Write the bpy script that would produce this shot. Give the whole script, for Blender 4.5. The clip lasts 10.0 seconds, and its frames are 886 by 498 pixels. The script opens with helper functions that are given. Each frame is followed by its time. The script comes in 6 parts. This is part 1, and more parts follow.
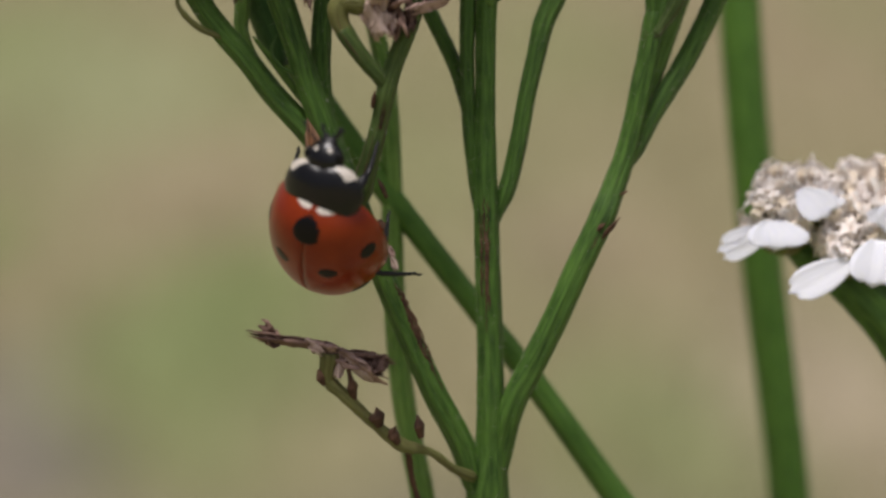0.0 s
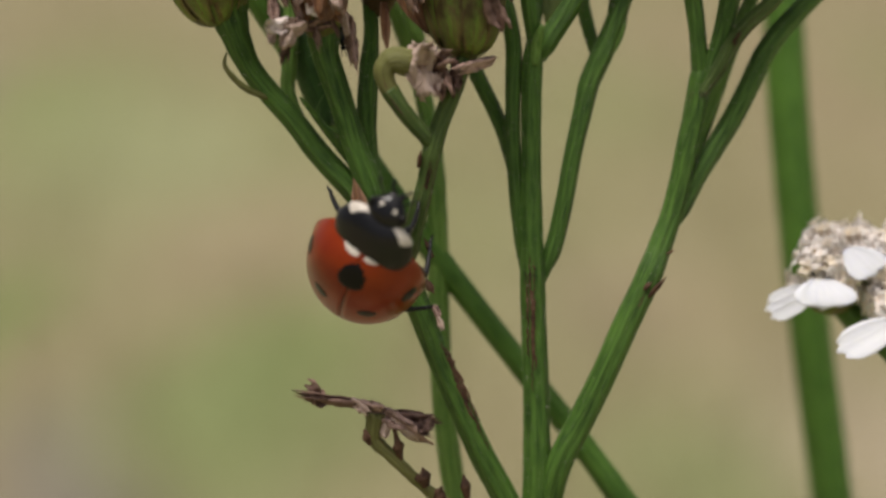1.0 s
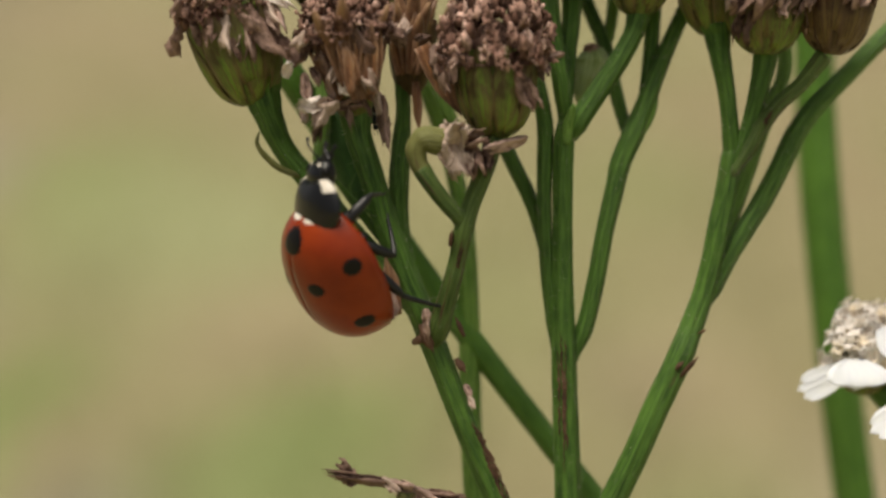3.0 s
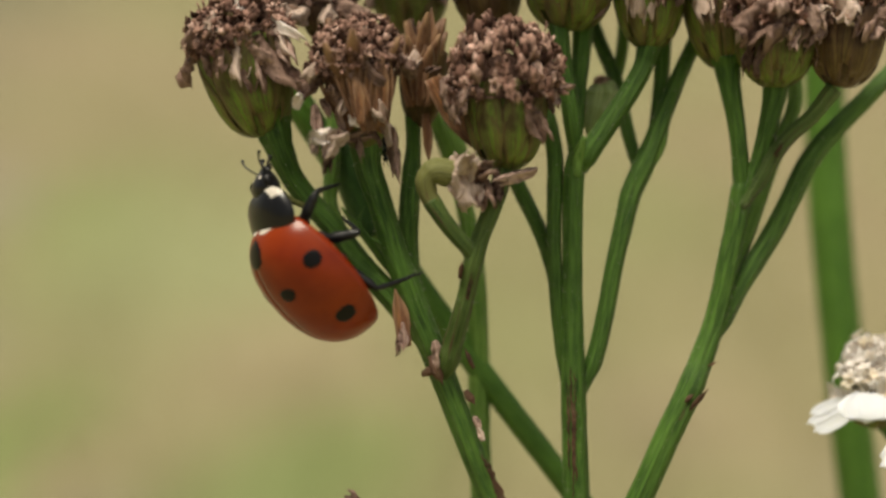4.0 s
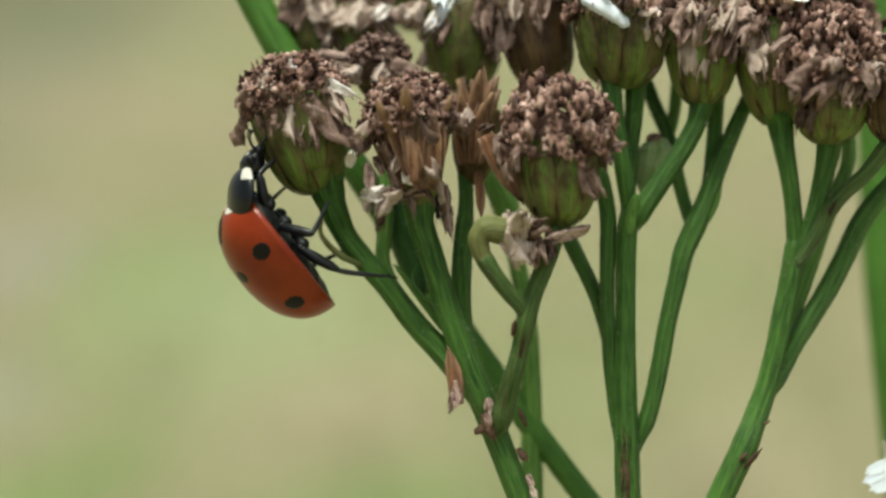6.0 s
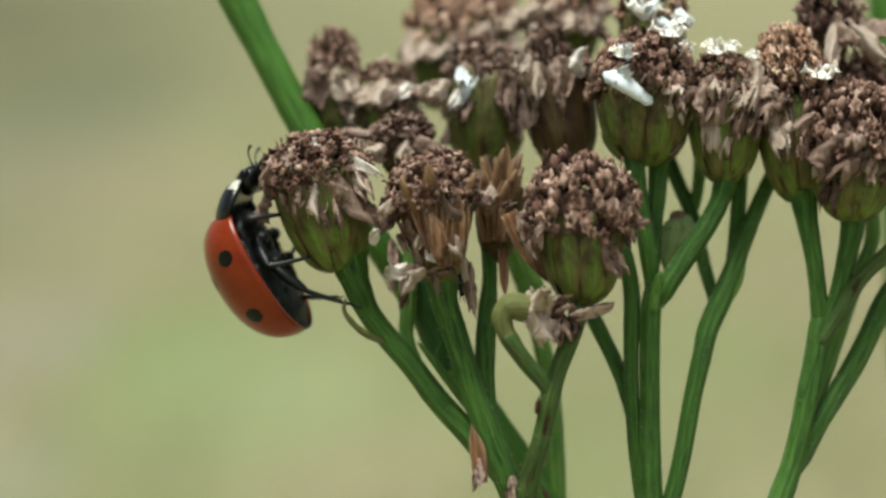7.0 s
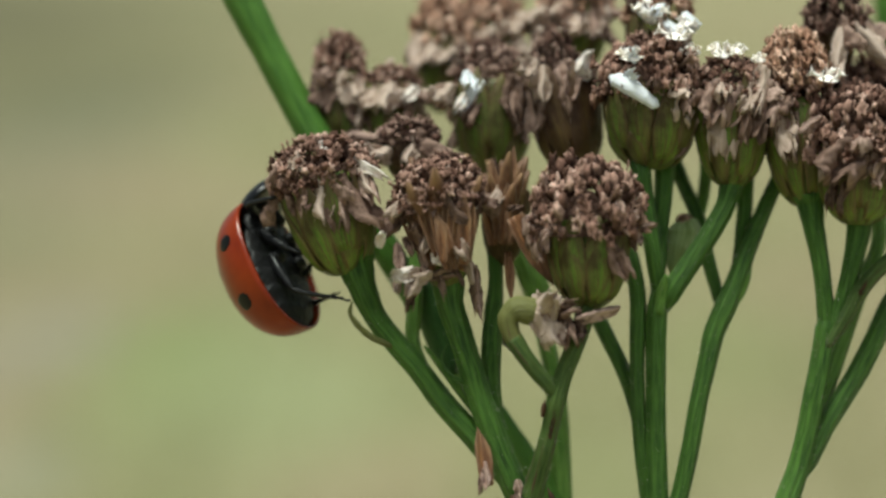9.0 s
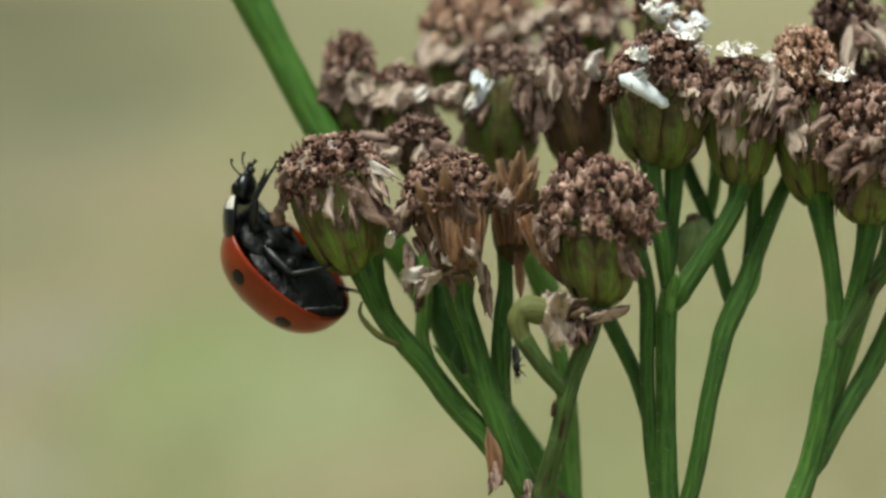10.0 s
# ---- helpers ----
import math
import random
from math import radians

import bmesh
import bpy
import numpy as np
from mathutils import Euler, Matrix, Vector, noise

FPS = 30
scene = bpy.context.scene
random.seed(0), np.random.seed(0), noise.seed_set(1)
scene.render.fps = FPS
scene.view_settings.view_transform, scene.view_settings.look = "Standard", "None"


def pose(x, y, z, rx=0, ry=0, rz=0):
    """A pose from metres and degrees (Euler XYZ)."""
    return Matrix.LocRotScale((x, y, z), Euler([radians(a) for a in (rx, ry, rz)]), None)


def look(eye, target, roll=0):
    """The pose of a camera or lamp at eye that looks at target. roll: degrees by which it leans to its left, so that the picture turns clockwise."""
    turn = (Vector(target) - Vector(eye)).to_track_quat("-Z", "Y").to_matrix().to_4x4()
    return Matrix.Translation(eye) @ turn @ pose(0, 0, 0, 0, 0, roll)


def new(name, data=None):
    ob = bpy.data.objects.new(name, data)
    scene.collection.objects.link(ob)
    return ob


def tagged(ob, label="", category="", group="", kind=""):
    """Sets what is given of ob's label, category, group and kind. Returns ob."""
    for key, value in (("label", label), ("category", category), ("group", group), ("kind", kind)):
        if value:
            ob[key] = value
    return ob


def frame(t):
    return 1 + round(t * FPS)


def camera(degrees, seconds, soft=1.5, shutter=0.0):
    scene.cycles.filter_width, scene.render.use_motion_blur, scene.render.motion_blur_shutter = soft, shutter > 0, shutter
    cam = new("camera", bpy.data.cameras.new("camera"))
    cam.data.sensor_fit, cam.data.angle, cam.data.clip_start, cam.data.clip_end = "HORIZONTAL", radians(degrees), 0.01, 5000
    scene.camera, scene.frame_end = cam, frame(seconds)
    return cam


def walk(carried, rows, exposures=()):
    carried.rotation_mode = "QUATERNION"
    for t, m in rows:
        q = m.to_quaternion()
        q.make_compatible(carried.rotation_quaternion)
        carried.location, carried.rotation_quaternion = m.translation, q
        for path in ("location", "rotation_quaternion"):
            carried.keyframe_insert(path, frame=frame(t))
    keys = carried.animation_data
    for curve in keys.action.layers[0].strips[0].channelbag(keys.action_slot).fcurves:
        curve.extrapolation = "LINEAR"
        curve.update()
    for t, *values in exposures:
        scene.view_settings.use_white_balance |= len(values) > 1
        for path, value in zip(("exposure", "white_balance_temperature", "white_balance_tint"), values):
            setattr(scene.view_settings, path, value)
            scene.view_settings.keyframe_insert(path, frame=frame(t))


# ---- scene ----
from collections import namedtuple

# ---------------------------------------------------------------- camera
cam = camera(24.0, 10.0, soft=2.8, shutter=0.0)
cam.data.dof.use_dof = True
cam.data.dof.focus_distance = 0.0726
cam.data.dof.aperture_fstop = 27.0
EYE, TILT = 0.45, -9.0
# seconds, turn to the left, tilt, lean: the camera stands and turns
ROWS = [
    (0, -4.619, -8.473, -0.135),
    (0.5, -4.024, -8.078, -0.042),
    (0.8, -3.585, -7.660, 0.040),
    (1, -3.374, -6.838, 0.098),
    (1.5, -3.154, -6.820, 0.093),
    (1.8, -3.050, -6.760, 0.120),
    (2, -2.905, -6.237, 0.137),
    (2.25, -2.740, -6.150, 0.140),
    (2.5, -2.688, -5.626, 0.142),
    (2.7, -2.580, -5.210, 0.120),
    (3.8, -2.360, -3.820, -0.080),
    (4, -2.223, -3.798, -0.099),
    (4.5, -1.846, -3.213, -0.126),
    (5, -1.479, -2.855, -0.155),
    (5.2, -1.290, -2.730, -0.150),
    (6.3, -0.720, -2.140, -0.010),
    (6.5, -0.680, -1.966, 0.002),
    (6.7, -0.437, -0.856, 0.010),
    (7, -0.129, -0.089, 0.021),
    (7.5, 0.000, 0.000, 0.000),
    (8, 0.022, 0.001, -0.018),
    (8.5, 0.043, 0.010, 0.019),
    (9, 0.038, -0.002, -0.019),
    (9.5, 0.112, -0.021, -0.055),
    (10, 0.305, -0.005, 0.045),
]
# seconds, stops, white balance and tint of the camera's own adjustment
EXPOSURES = [(0.0, -0.18, 6550, 17), (1.0, -0.05, 6850, 14), (2.5, 0.05, 7300, 10), (4.5, 0.17, 7750, 5), (5.2, 0.22, 7500, 4), (6.3, 0.42, 6300, -8), (6.8, 0.36, 6350, -8), (7.5, 0.20, 6450, -6), (10.0, 0.16, 6450, -6)]
walk(cam, [(t, pose(0, 0, EYE, TILT) @ pose(0, 0, 0, 90 + pitch, roll, yaw)) for t, yaw, pitch, roll in ROWS], EXPOSURES)

# ---------------------------------------------------------------- light
world = bpy.data.worlds.new("overcast_sky")
scene.world = world
world.use_nodes = True
wn, wl = world.node_tree.nodes, world.node_tree.links
sky = wn.new("ShaderNodeTexSky")
sky.sky_type, sky.sun_disc = "NISHITA", False
sky.sun_elevation, sky.sun_rotation = radians(58), radians(150)
grey = wn.new("ShaderNodeHueSaturation")
grey.inputs["Saturation"].default_value = 0.30
wl.new(sky.outputs[0], grey.inputs["Color"])
# overcast: the zenith is three times as bright as the horizon
up, sep = wn.new("ShaderNodeTexCoord"), wn.new("ShaderNodeSeparateXYZ")
wl.new(up.outputs["Generated"], sep.inputs[0])
rise = wn.new("ShaderNodeMapRange")
rise.inputs["To Min"].default_value, rise.inputs["To Max"].default_value = 0.33, 1.0
wl.new(sep.outputs["Z"], rise.inputs["Value"])
cloud = wn.new("ShaderNodeMix")
cloud.data_type, cloud.blend_type = "RGBA", "MULTIPLY"
cloud.inputs[0].default_value = 1.0
wl.new(grey.outputs[0], cloud.inputs[6])
wl.new(rise.outputs[0], cloud.inputs[7])
wl.new(cloud.outputs[2], wn["Background"].inputs[0])
wn["Background"].inputs[1].default_value = 0.105
sun_data = bpy.data.lights.new("sun", "SUN")
sun_data.energy, sun_data.angle, sun_data.color = 3.5, radians(26), (1.0, 0.97, 0.92)
sun = new("sun", sun_data)
sun.matrix_world = look((-0.45, -0.15, 2.6), (0, 0.1, 0.45))


# ---------------------------------------------------------------- materials
def material(name, rough=0.6, spec=0.4, metal=0.0):
    m = bpy.data.materials.new(name)
    m.use_nodes = True
    b = m.node_tree.nodes["Principled BSDF"]
    b.inputs["Roughness"].default_value = rough
    b.inputs["Specular IOR Level"].default_value = spec
    b.inputs["Metallic"].default_value = metal
    return m, m.node_tree.nodes, m.node_tree.links, b


def coords(n, l, source, scale):
    c, mp = n.new("ShaderNodeTexCoord"), n.new("ShaderNodeMapping")
    mp.inputs["Scale"].default_value = scale
    l.new(c.outputs[source], mp.inputs["Vector"])
    return mp.outputs[0]


def noise_fac(n, l, vec, scale, detail=4.0, rough=0.55, warp=0.0):
    t = n.new("ShaderNodeTexNoise")
    t.inputs["Scale"].default_value, t.inputs["Detail"].default_value = scale, detail
    t.inputs["Roughness"].default_value, t.inputs["Distortion"].default_value = rough, warp
    l.new(vec, t.inputs["Vector"])
    return t.outputs["Fac"]


def ramp(n, l, fac, stops):
    r = n.new("ShaderNodeValToRGB")
    while len(r.color_ramp.elements) < len(stops):
        r.color_ramp.elements.new(0.5)
    for e, (p, c) in zip(r.color_ramp.elements, stops):
        e.position, e.color = p, (*c, 1) if len(c) == 3 else c
    l.new(fac, r.inputs[0])
    return r.outputs[0]


def mix(n, l, fac, a, b, how="MIX"):
    m = n.new("ShaderNodeMix")
    m.data_type, m.blend_type = "RGBA", how
    for socket, value in ((m.inputs[0], fac), (m.inputs[6], a), (m.inputs[7], b)):
        if isinstance(value, (int, float)):
            socket.default_value = value
        elif isinstance(value, tuple):
            socket.default_value = (*value, 1)
        else:
            l.new(value, socket)
    return m.outputs[2]


def bump(n, l, b, height, strength, distance):
    k = n.new("ShaderNodeBump")
    k.inputs["Strength"].default_value, k.inputs["Distance"].default_value = strength, distance
    l.new(height, k.inputs["Height"])
    l.new(k.outputs[0], b.inputs["Normal"])


def piece_random(n):
    return n.new("ShaderNodeObjectInfo").outputs["Random"]


RIBS = 7


def stem_material(name, dark, light, scar, scar_from, rough=0.5, stripes=True):
    """Plant stem: lengthwise ribs in two greens, brown scars, fine down."""
    m, n, l, b = material(name, rough, 0.35)
    uv = coords(n, l, "UV", (9.0, 0.35, 1.0))
    streak = noise_fac(n, l, uv, 2.2, 5.0, 0.6)
    # pale ribs with dark furrows between them
    uvx, sep, wave, share = n.new("ShaderNodeTexCoord"), n.new("ShaderNodeSeparateXYZ"), n.new("ShaderNodeMath"), n.new("ShaderNodeMath")
    l.new(uvx.outputs["UV"], sep.inputs[0])
    turns = n.new("ShaderNodeMath")
    turns.operation, wave.operation, share.operation = "MULTIPLY_ADD", "COSINE", "MULTIPLY_ADD"
    turns.inputs[1].default_value = turns.inputs[2].default_value = math.pi * RIBS
    l.new(sep.outputs["X"], turns.inputs[0])
    l.new(turns.outputs[0], wave.inputs[0])
    share.inputs[1].default_value = 0.035 if stripes else 0.01
    l.new(wave.outputs[0], share.inputs[0])
    l.new(streak, share.inputs[2])
    base = ramp(n, l, share.outputs[0], [(0.36, dark), (0.62, light)])
    ob = coords(n, l, "Object", (1, 1, 1))
    blotch = noise_fac(n, l, ob, 420.0, 3.0)
    base = mix(n, l, ramp(n, l, blotch, [(0.40, (0, 0, 0)), (0.72, (0.4, 0.4, 0.4))]), base, tuple(min(1, c * 1.4) for c in light))
    wide = noise_fac(n, l, coords(n, l, "UV", (3.2, 0.16, 1.0)), 1.7, 4.0, 0.65, 0.4)
    base = mix(n, l, ramp(n, l, wide, [(scar_from, (0, 0, 0)), (scar_from + 0.06, (0.9, 0.9, 0.9))]), base, scar)
    fleck = noise_fac(n, l, ob, 5200.0, 2.0)
    base = mix(n, l, ramp(n, l, fleck, [(0.66, (0, 0, 0)), (0.76, (0.22, 0.22, 0.22))]), base, (0.30, 0.33, 0.22))
    l.new(base, b.inputs["Base Color"])
    b.inputs["Subsurface Weight"].default_value = 0.06
    b.inputs["Subsurface Radius"].default_value = (0.0003, 0.0005, 0.0001)
    bump(n, l, b, streak, 0.8, 0.00010)
    return m


M_STEM = stem_material("green_stem", (0.016, 0.053, 0.006), (0.090, 0.192, 0.030), (0.085, 0.048, 0.026), 0.66)
M_STEM_BACK = stem_material("smooth_green_stem", (0.047, 0.126, 0.014), (0.096, 0.215, 0.031), (0.10, 0.12, 0.03), 0.80)
M_STEM_PALE = stem_material("pale_green_stem", (0.066, 0.158, 0.022), (0.195, 0.345, 0.072), (0.12, 0.10, 0.05), 0.74)
M_STEM_BROWN = stem_material("browning_stem", (0.028, 0.060, 0.011), (0.102, 0.160, 0.038), (0.080, 0.044, 0.026), 0.56)


def bract_material(name, green, brown, edge):
    m, n, l, b = material(name, 0.5, 0.35)
    ob = coords(n, l, "UV", (8.0, 0.6, 1.0))
    streak = noise_fac(n, l, ob, 2.0, 5.0, 0.6)
    base = ramp(n, l, streak, [(0.34, tuple(c * 0.62 for c in green)), (0.47, (green[0] * 2.0, green[1] * 1.55, green[2] * 1.5)), (0.57, brown), (0.68, tuple(c * 0.6 for c in brown))])
    base = mix(n, l, ramp(n, l, piece_random(n), [(0.35, (0, 0, 0)), (1.0, (0.7, 0.7, 0.7))]), base, brown)
    uv = n.new("ShaderNodeTexCoord")
    sep = n.new("ShaderNodeSeparateXYZ")
    l.new(uv.outputs["UV"], sep.inputs[0])
    tip = ramp(n, l, sep.outputs["Y"], [(0.55, (0, 0, 0)), (1.0, (0.85, 0.85, 0.85))])
    base = mix(n, l, tip, base, edge)
    far = n.new("ShaderNodeMath")
    far.operation = "ABSOLUTE"
    sub = n.new("ShaderNodeMath")
    sub.operation = "SUBTRACT"
    sub.inputs[1].default_value = 0.5
    l.new(sep.outputs["X"], sub.inputs[0])
    l.new(sub.outputs[0], far.inputs[0])
    rim = ramp(n, l, far.outputs[0], [(0.24, (0, 0, 0)), (0.46, (0.85, 0.85, 0.85))])
    base = mix(n, l, rim, base, edge)
    stain = noise_fac(n, l, coords(n, l, "Object", (1, 1, 0.5)), 5.0, 5.0, 0.65)
    base = mix(n, l, 1.0, base, ramp(n, l, stain, [(0.36, (0.50, 0.42, 0.40)), (0.52, (1.0, 1.0, 1.0)), (0.68, (1.30, 1.36, 1.10))]), "MULTIPLY")
    l.new(base, b.inputs["Base Color"])
    bump(n, l, b, streak, 0.5, 0.00006)
    return m


M_BRACT = bract_material("bract_green", (0.076, 0.158, 0.024), (0.135, 0.100, 0.040), (0.140, 0.088, 0.042))
M_BRACT_BROWN = bract_material("bract_brown", (0.072, 0.060, 0.020), (0.070, 0.034, 0.018), (0.105, 0.058, 0.034))

M_SPEAR = bract_material("dry_tan_bract", (0.165, 0.094, 0.046), (0.150, 0.078, 0.042), (0.28, 0.165, 0.098))


def withered_material(name, stops, rough=0.85, fine=16.0, dark=0.35, lobe_shade=True):
    m, n, l, b = material(name, rough, 0.2)
    g = n.new("ShaderNodeNewGeometry")
    isl = ramp(n, l, g.outputs["Random Per Island"], stops)
    ob = coords(n, l, "Object", (1, 1, 1))
    grain = noise_fac(n, l, ob, fine, 4.0, 0.65)
    dirt = ramp(n, l, grain, [(0.33, (dark, dark * 0.92, dark * 0.86)), (0.62, (1.17, 1.11, 1.14))])
    base = mix(n, l, 1.0, isl, dirt, "MULTIPLY")
    if lobe_shade:
        # pale lobe tips; roots, throats and gaps carry shade painted into the colour
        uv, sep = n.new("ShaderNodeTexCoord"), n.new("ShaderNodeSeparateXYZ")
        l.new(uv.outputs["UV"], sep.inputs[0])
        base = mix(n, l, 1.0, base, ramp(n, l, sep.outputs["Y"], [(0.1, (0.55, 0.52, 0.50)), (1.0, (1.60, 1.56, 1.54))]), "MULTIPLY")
    else:
        b.inputs["Subsurface Weight"].default_value = 0.1
        b.inputs["Subsurface Radius"].default_value = (0.0003, 0.0003, 0.0003)
    l.new(base, b.inputs["Base Color"])
    bump(n, l, b, grain, 0.9 if lobe_shade else 0.25, 0.00006 if lobe_shade else 0.00002)
    return m


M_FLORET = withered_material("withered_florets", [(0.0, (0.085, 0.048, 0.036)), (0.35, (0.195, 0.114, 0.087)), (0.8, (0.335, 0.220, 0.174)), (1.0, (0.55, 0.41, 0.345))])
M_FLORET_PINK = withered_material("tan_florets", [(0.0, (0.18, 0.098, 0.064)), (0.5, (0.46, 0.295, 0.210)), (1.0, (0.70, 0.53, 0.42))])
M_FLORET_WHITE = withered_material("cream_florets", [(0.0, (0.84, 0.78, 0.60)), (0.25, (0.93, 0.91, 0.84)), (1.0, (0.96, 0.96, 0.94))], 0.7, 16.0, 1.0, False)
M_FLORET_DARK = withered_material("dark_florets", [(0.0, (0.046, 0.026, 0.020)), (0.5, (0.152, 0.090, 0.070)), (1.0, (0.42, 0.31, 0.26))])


def petal_material(name, low, high, dark, stain=0.62, vary=1.0):
    m, n, l, b = material(name, 0.75, 0.25)
    uv = coords(n, l, "UV", (6.0, 0.7, 1.0))
    vein = noise_fac(n, l, uv, 2.0, 4.0)
    base = ramp(n, l, vein, [(0.3, low), (0.65, high)])
    ob = coords(n, l, "Object", (1, 1, 1))
    st = noise_fac(n, l, ob, 3.5, 5.0, 0.65)
    base = mix(n, l, ramp(n, l, st, [(stain, (0, 0, 0)), (stain + 0.15, (0.85, 0.85, 0.85))]), base, dark)
    l.new(base, b.inputs["Base Color"])
    tone = ramp(n, l, piece_random(n), [(p, tuple(1 + (v - 1) * vary for v in c)) for p, c in ((0.0, (0.42, 0.38, 0.36)), (0.30, (0.80, 0.74, 0.70)), (0.6, (1.05, 1.02, 1.0)), (0.85, (1.40, 1.42, 1.45)), (1.0, (1.75, 1.80, 1.85)))])
    base = mix(n, l, 1.0, base, tone, "MULTIPLY")
    l.new(base, b.inputs["Base Color"])
    b.inputs["Subsurface Weight"].default_value = 0.1
    b.inputs["Subsurface Radius"].default_value = (0.0003, 0.0003, 0.0002)
    bump(n, l, b, vein, 0.5, 0.00006)
    return m


M_PETAL_DRY = petal_material("withered_petal", (0.128, 0.076, 0.060), (0.41, 0.285, 0.236), (0.062, 0.036, 0.029), 0.50)
M_PETAL_PALE = petal_material("pale_withered_petal", (0.34, 0.245, 0.195), (0.60, 0.475, 0.405), (0.20, 0.125, 0.09), 0.58, 0.35)
M_PETAL_CREAM = petal_material("cream_withered_petal", (0.62, 0.52, 0.46), (0.88, 0.80, 0.75), (0.30, 0.20, 0.16), 0.62, 0.2)
M_PETAL_WHITE = petal_material("white_petal", (0.78, 0.81, 0.87), (0.87, 0.89, 0.93), (0.62, 0.58, 0.54), 0.76, 0.05)
M_BUD = stem_material("olive_bud", (0.082, 0.092, 0.022), (0.205, 0.205, 0.070), (0.13, 0.075, 0.040), 0.58)
M_BUD_GREEN = stem_material("pale_green_bud", (0.230, 0.310, 0.100), (0.400, 0.490, 0.220), (0.25, 0.20, 0.12), 0.80)
M_LEAF = stem_material("leaf_green", (0.018, 0.062, 0.010), (0.050, 0.125, 0.022), (0.10, 0.08, 0.03), 0.78, 0.5)


def scar_material():
    m, n, l, b = material("brown_scar", 0.8, 0.2)
    ob = coords(n, l, "Object", (1, 1, 1))
    base = ramp(n, l, noise_fac(n, l, ob, 1800.0, 5.0, 0.65), [(0.32, (0.040, 0.024, 0.018)), (0.55, (0.115, 0.062, 0.038)), (0.75, (0.23, 0.155, 0.10))])
    l.new(base, b.inputs["Base Color"])
    bump(n, l, b, noise_fac(n, l, ob, 4000.0, 3.0), 0.6, 0.00005)
    return m


M_SCAR = scar_material()
M_DOWN = withered_material("pale_hairs", [(0.0, (0.42, 0.44, 0.34)), (1.0, (0.62, 0.62, 0.52))], 0.85, 2600.0, lobe_shade=False)


def shell_material(name, stops, rough, coat, scale, bump_by=0.00002, spec=0.4, coat_rough=0.16):
    """Beetle shell: faintly mottled colour under a clear gloss."""
    m, n, l, b = material(name, rough, spec)
    ob = coords(n, l, "Object", (1, 1, 1))
    base = ramp(n, l, noise_fac(n, l, ob, 520.0, 4.0), stops)
    l.new(base, b.inputs["Base Color"])
    b.inputs["Coat Weight"].default_value, b.inputs["Coat Roughness"].default_value = coat, coat_rough
    bump(n, l, b, noise_fac(n, l, ob, scale, 2.0), 0.35, bump_by)
    return m


M_RED = shell_material("red_shell", [(0.3, (0.165, 0.011, 0.0012)), (0.7, (0.280, 0.034, 0.0025))], 0.30, 0.50, 9000.0, 0.00001, 0.14, 0.20)
M_BLACK = shell_material("black_shell", [(0.3, (0.002, 0.002, 0.003)), (0.7, (0.006, 0.006, 0.008))], 0.28, 0.20, 9000.0, 0.00002, 0.40, 0.12)
M_SPOT = shell_material("black_spot", [(0.3, (0.002, 0.002, 0.002)), (0.7, (0.005, 0.004, 0.004))], 0.34, 0.08, 9000.0, 0.00002, 0.22)
M_CREAM = shell_material("cream_patch", [(0.3, (0.56, 0.50, 0.42)), (0.7, (0.72, 0.67, 0.60))], 0.45, 0.2, 7000.0)
M_BELLY = shell_material("dull_black_belly", [(0.3, (0.002, 0.002, 0.002)), (0.7, (0.015, 0.015, 0.016))], 0.52, 0.0, 4200.0, 0.00020, 0.36)
M_LEG = shell_material("black_leg", [(0.3, (0.004, 0.004, 0.005)), (0.7, (0.013, 0.013, 0.015))], 0.42, 0.1, 6000.0, 0.00003)


def wing_material():
    m, n, l, b = material("clear_wing", 0.25, 0.5)
    ob = coords(n, l, "Object", (1, 1, 1))
    l.new(ramp(n, l, noise_fac(n, l, ob, 3000.0, 2.0), [(0.3, (0.25, 0.25, 0.24)), (0.7, (0.5, 0.5, 0.48))]), b.inputs["Base Color"])
    b.inputs["Alpha"].default_value = 0.30
    return m


M_WING = wing_material()


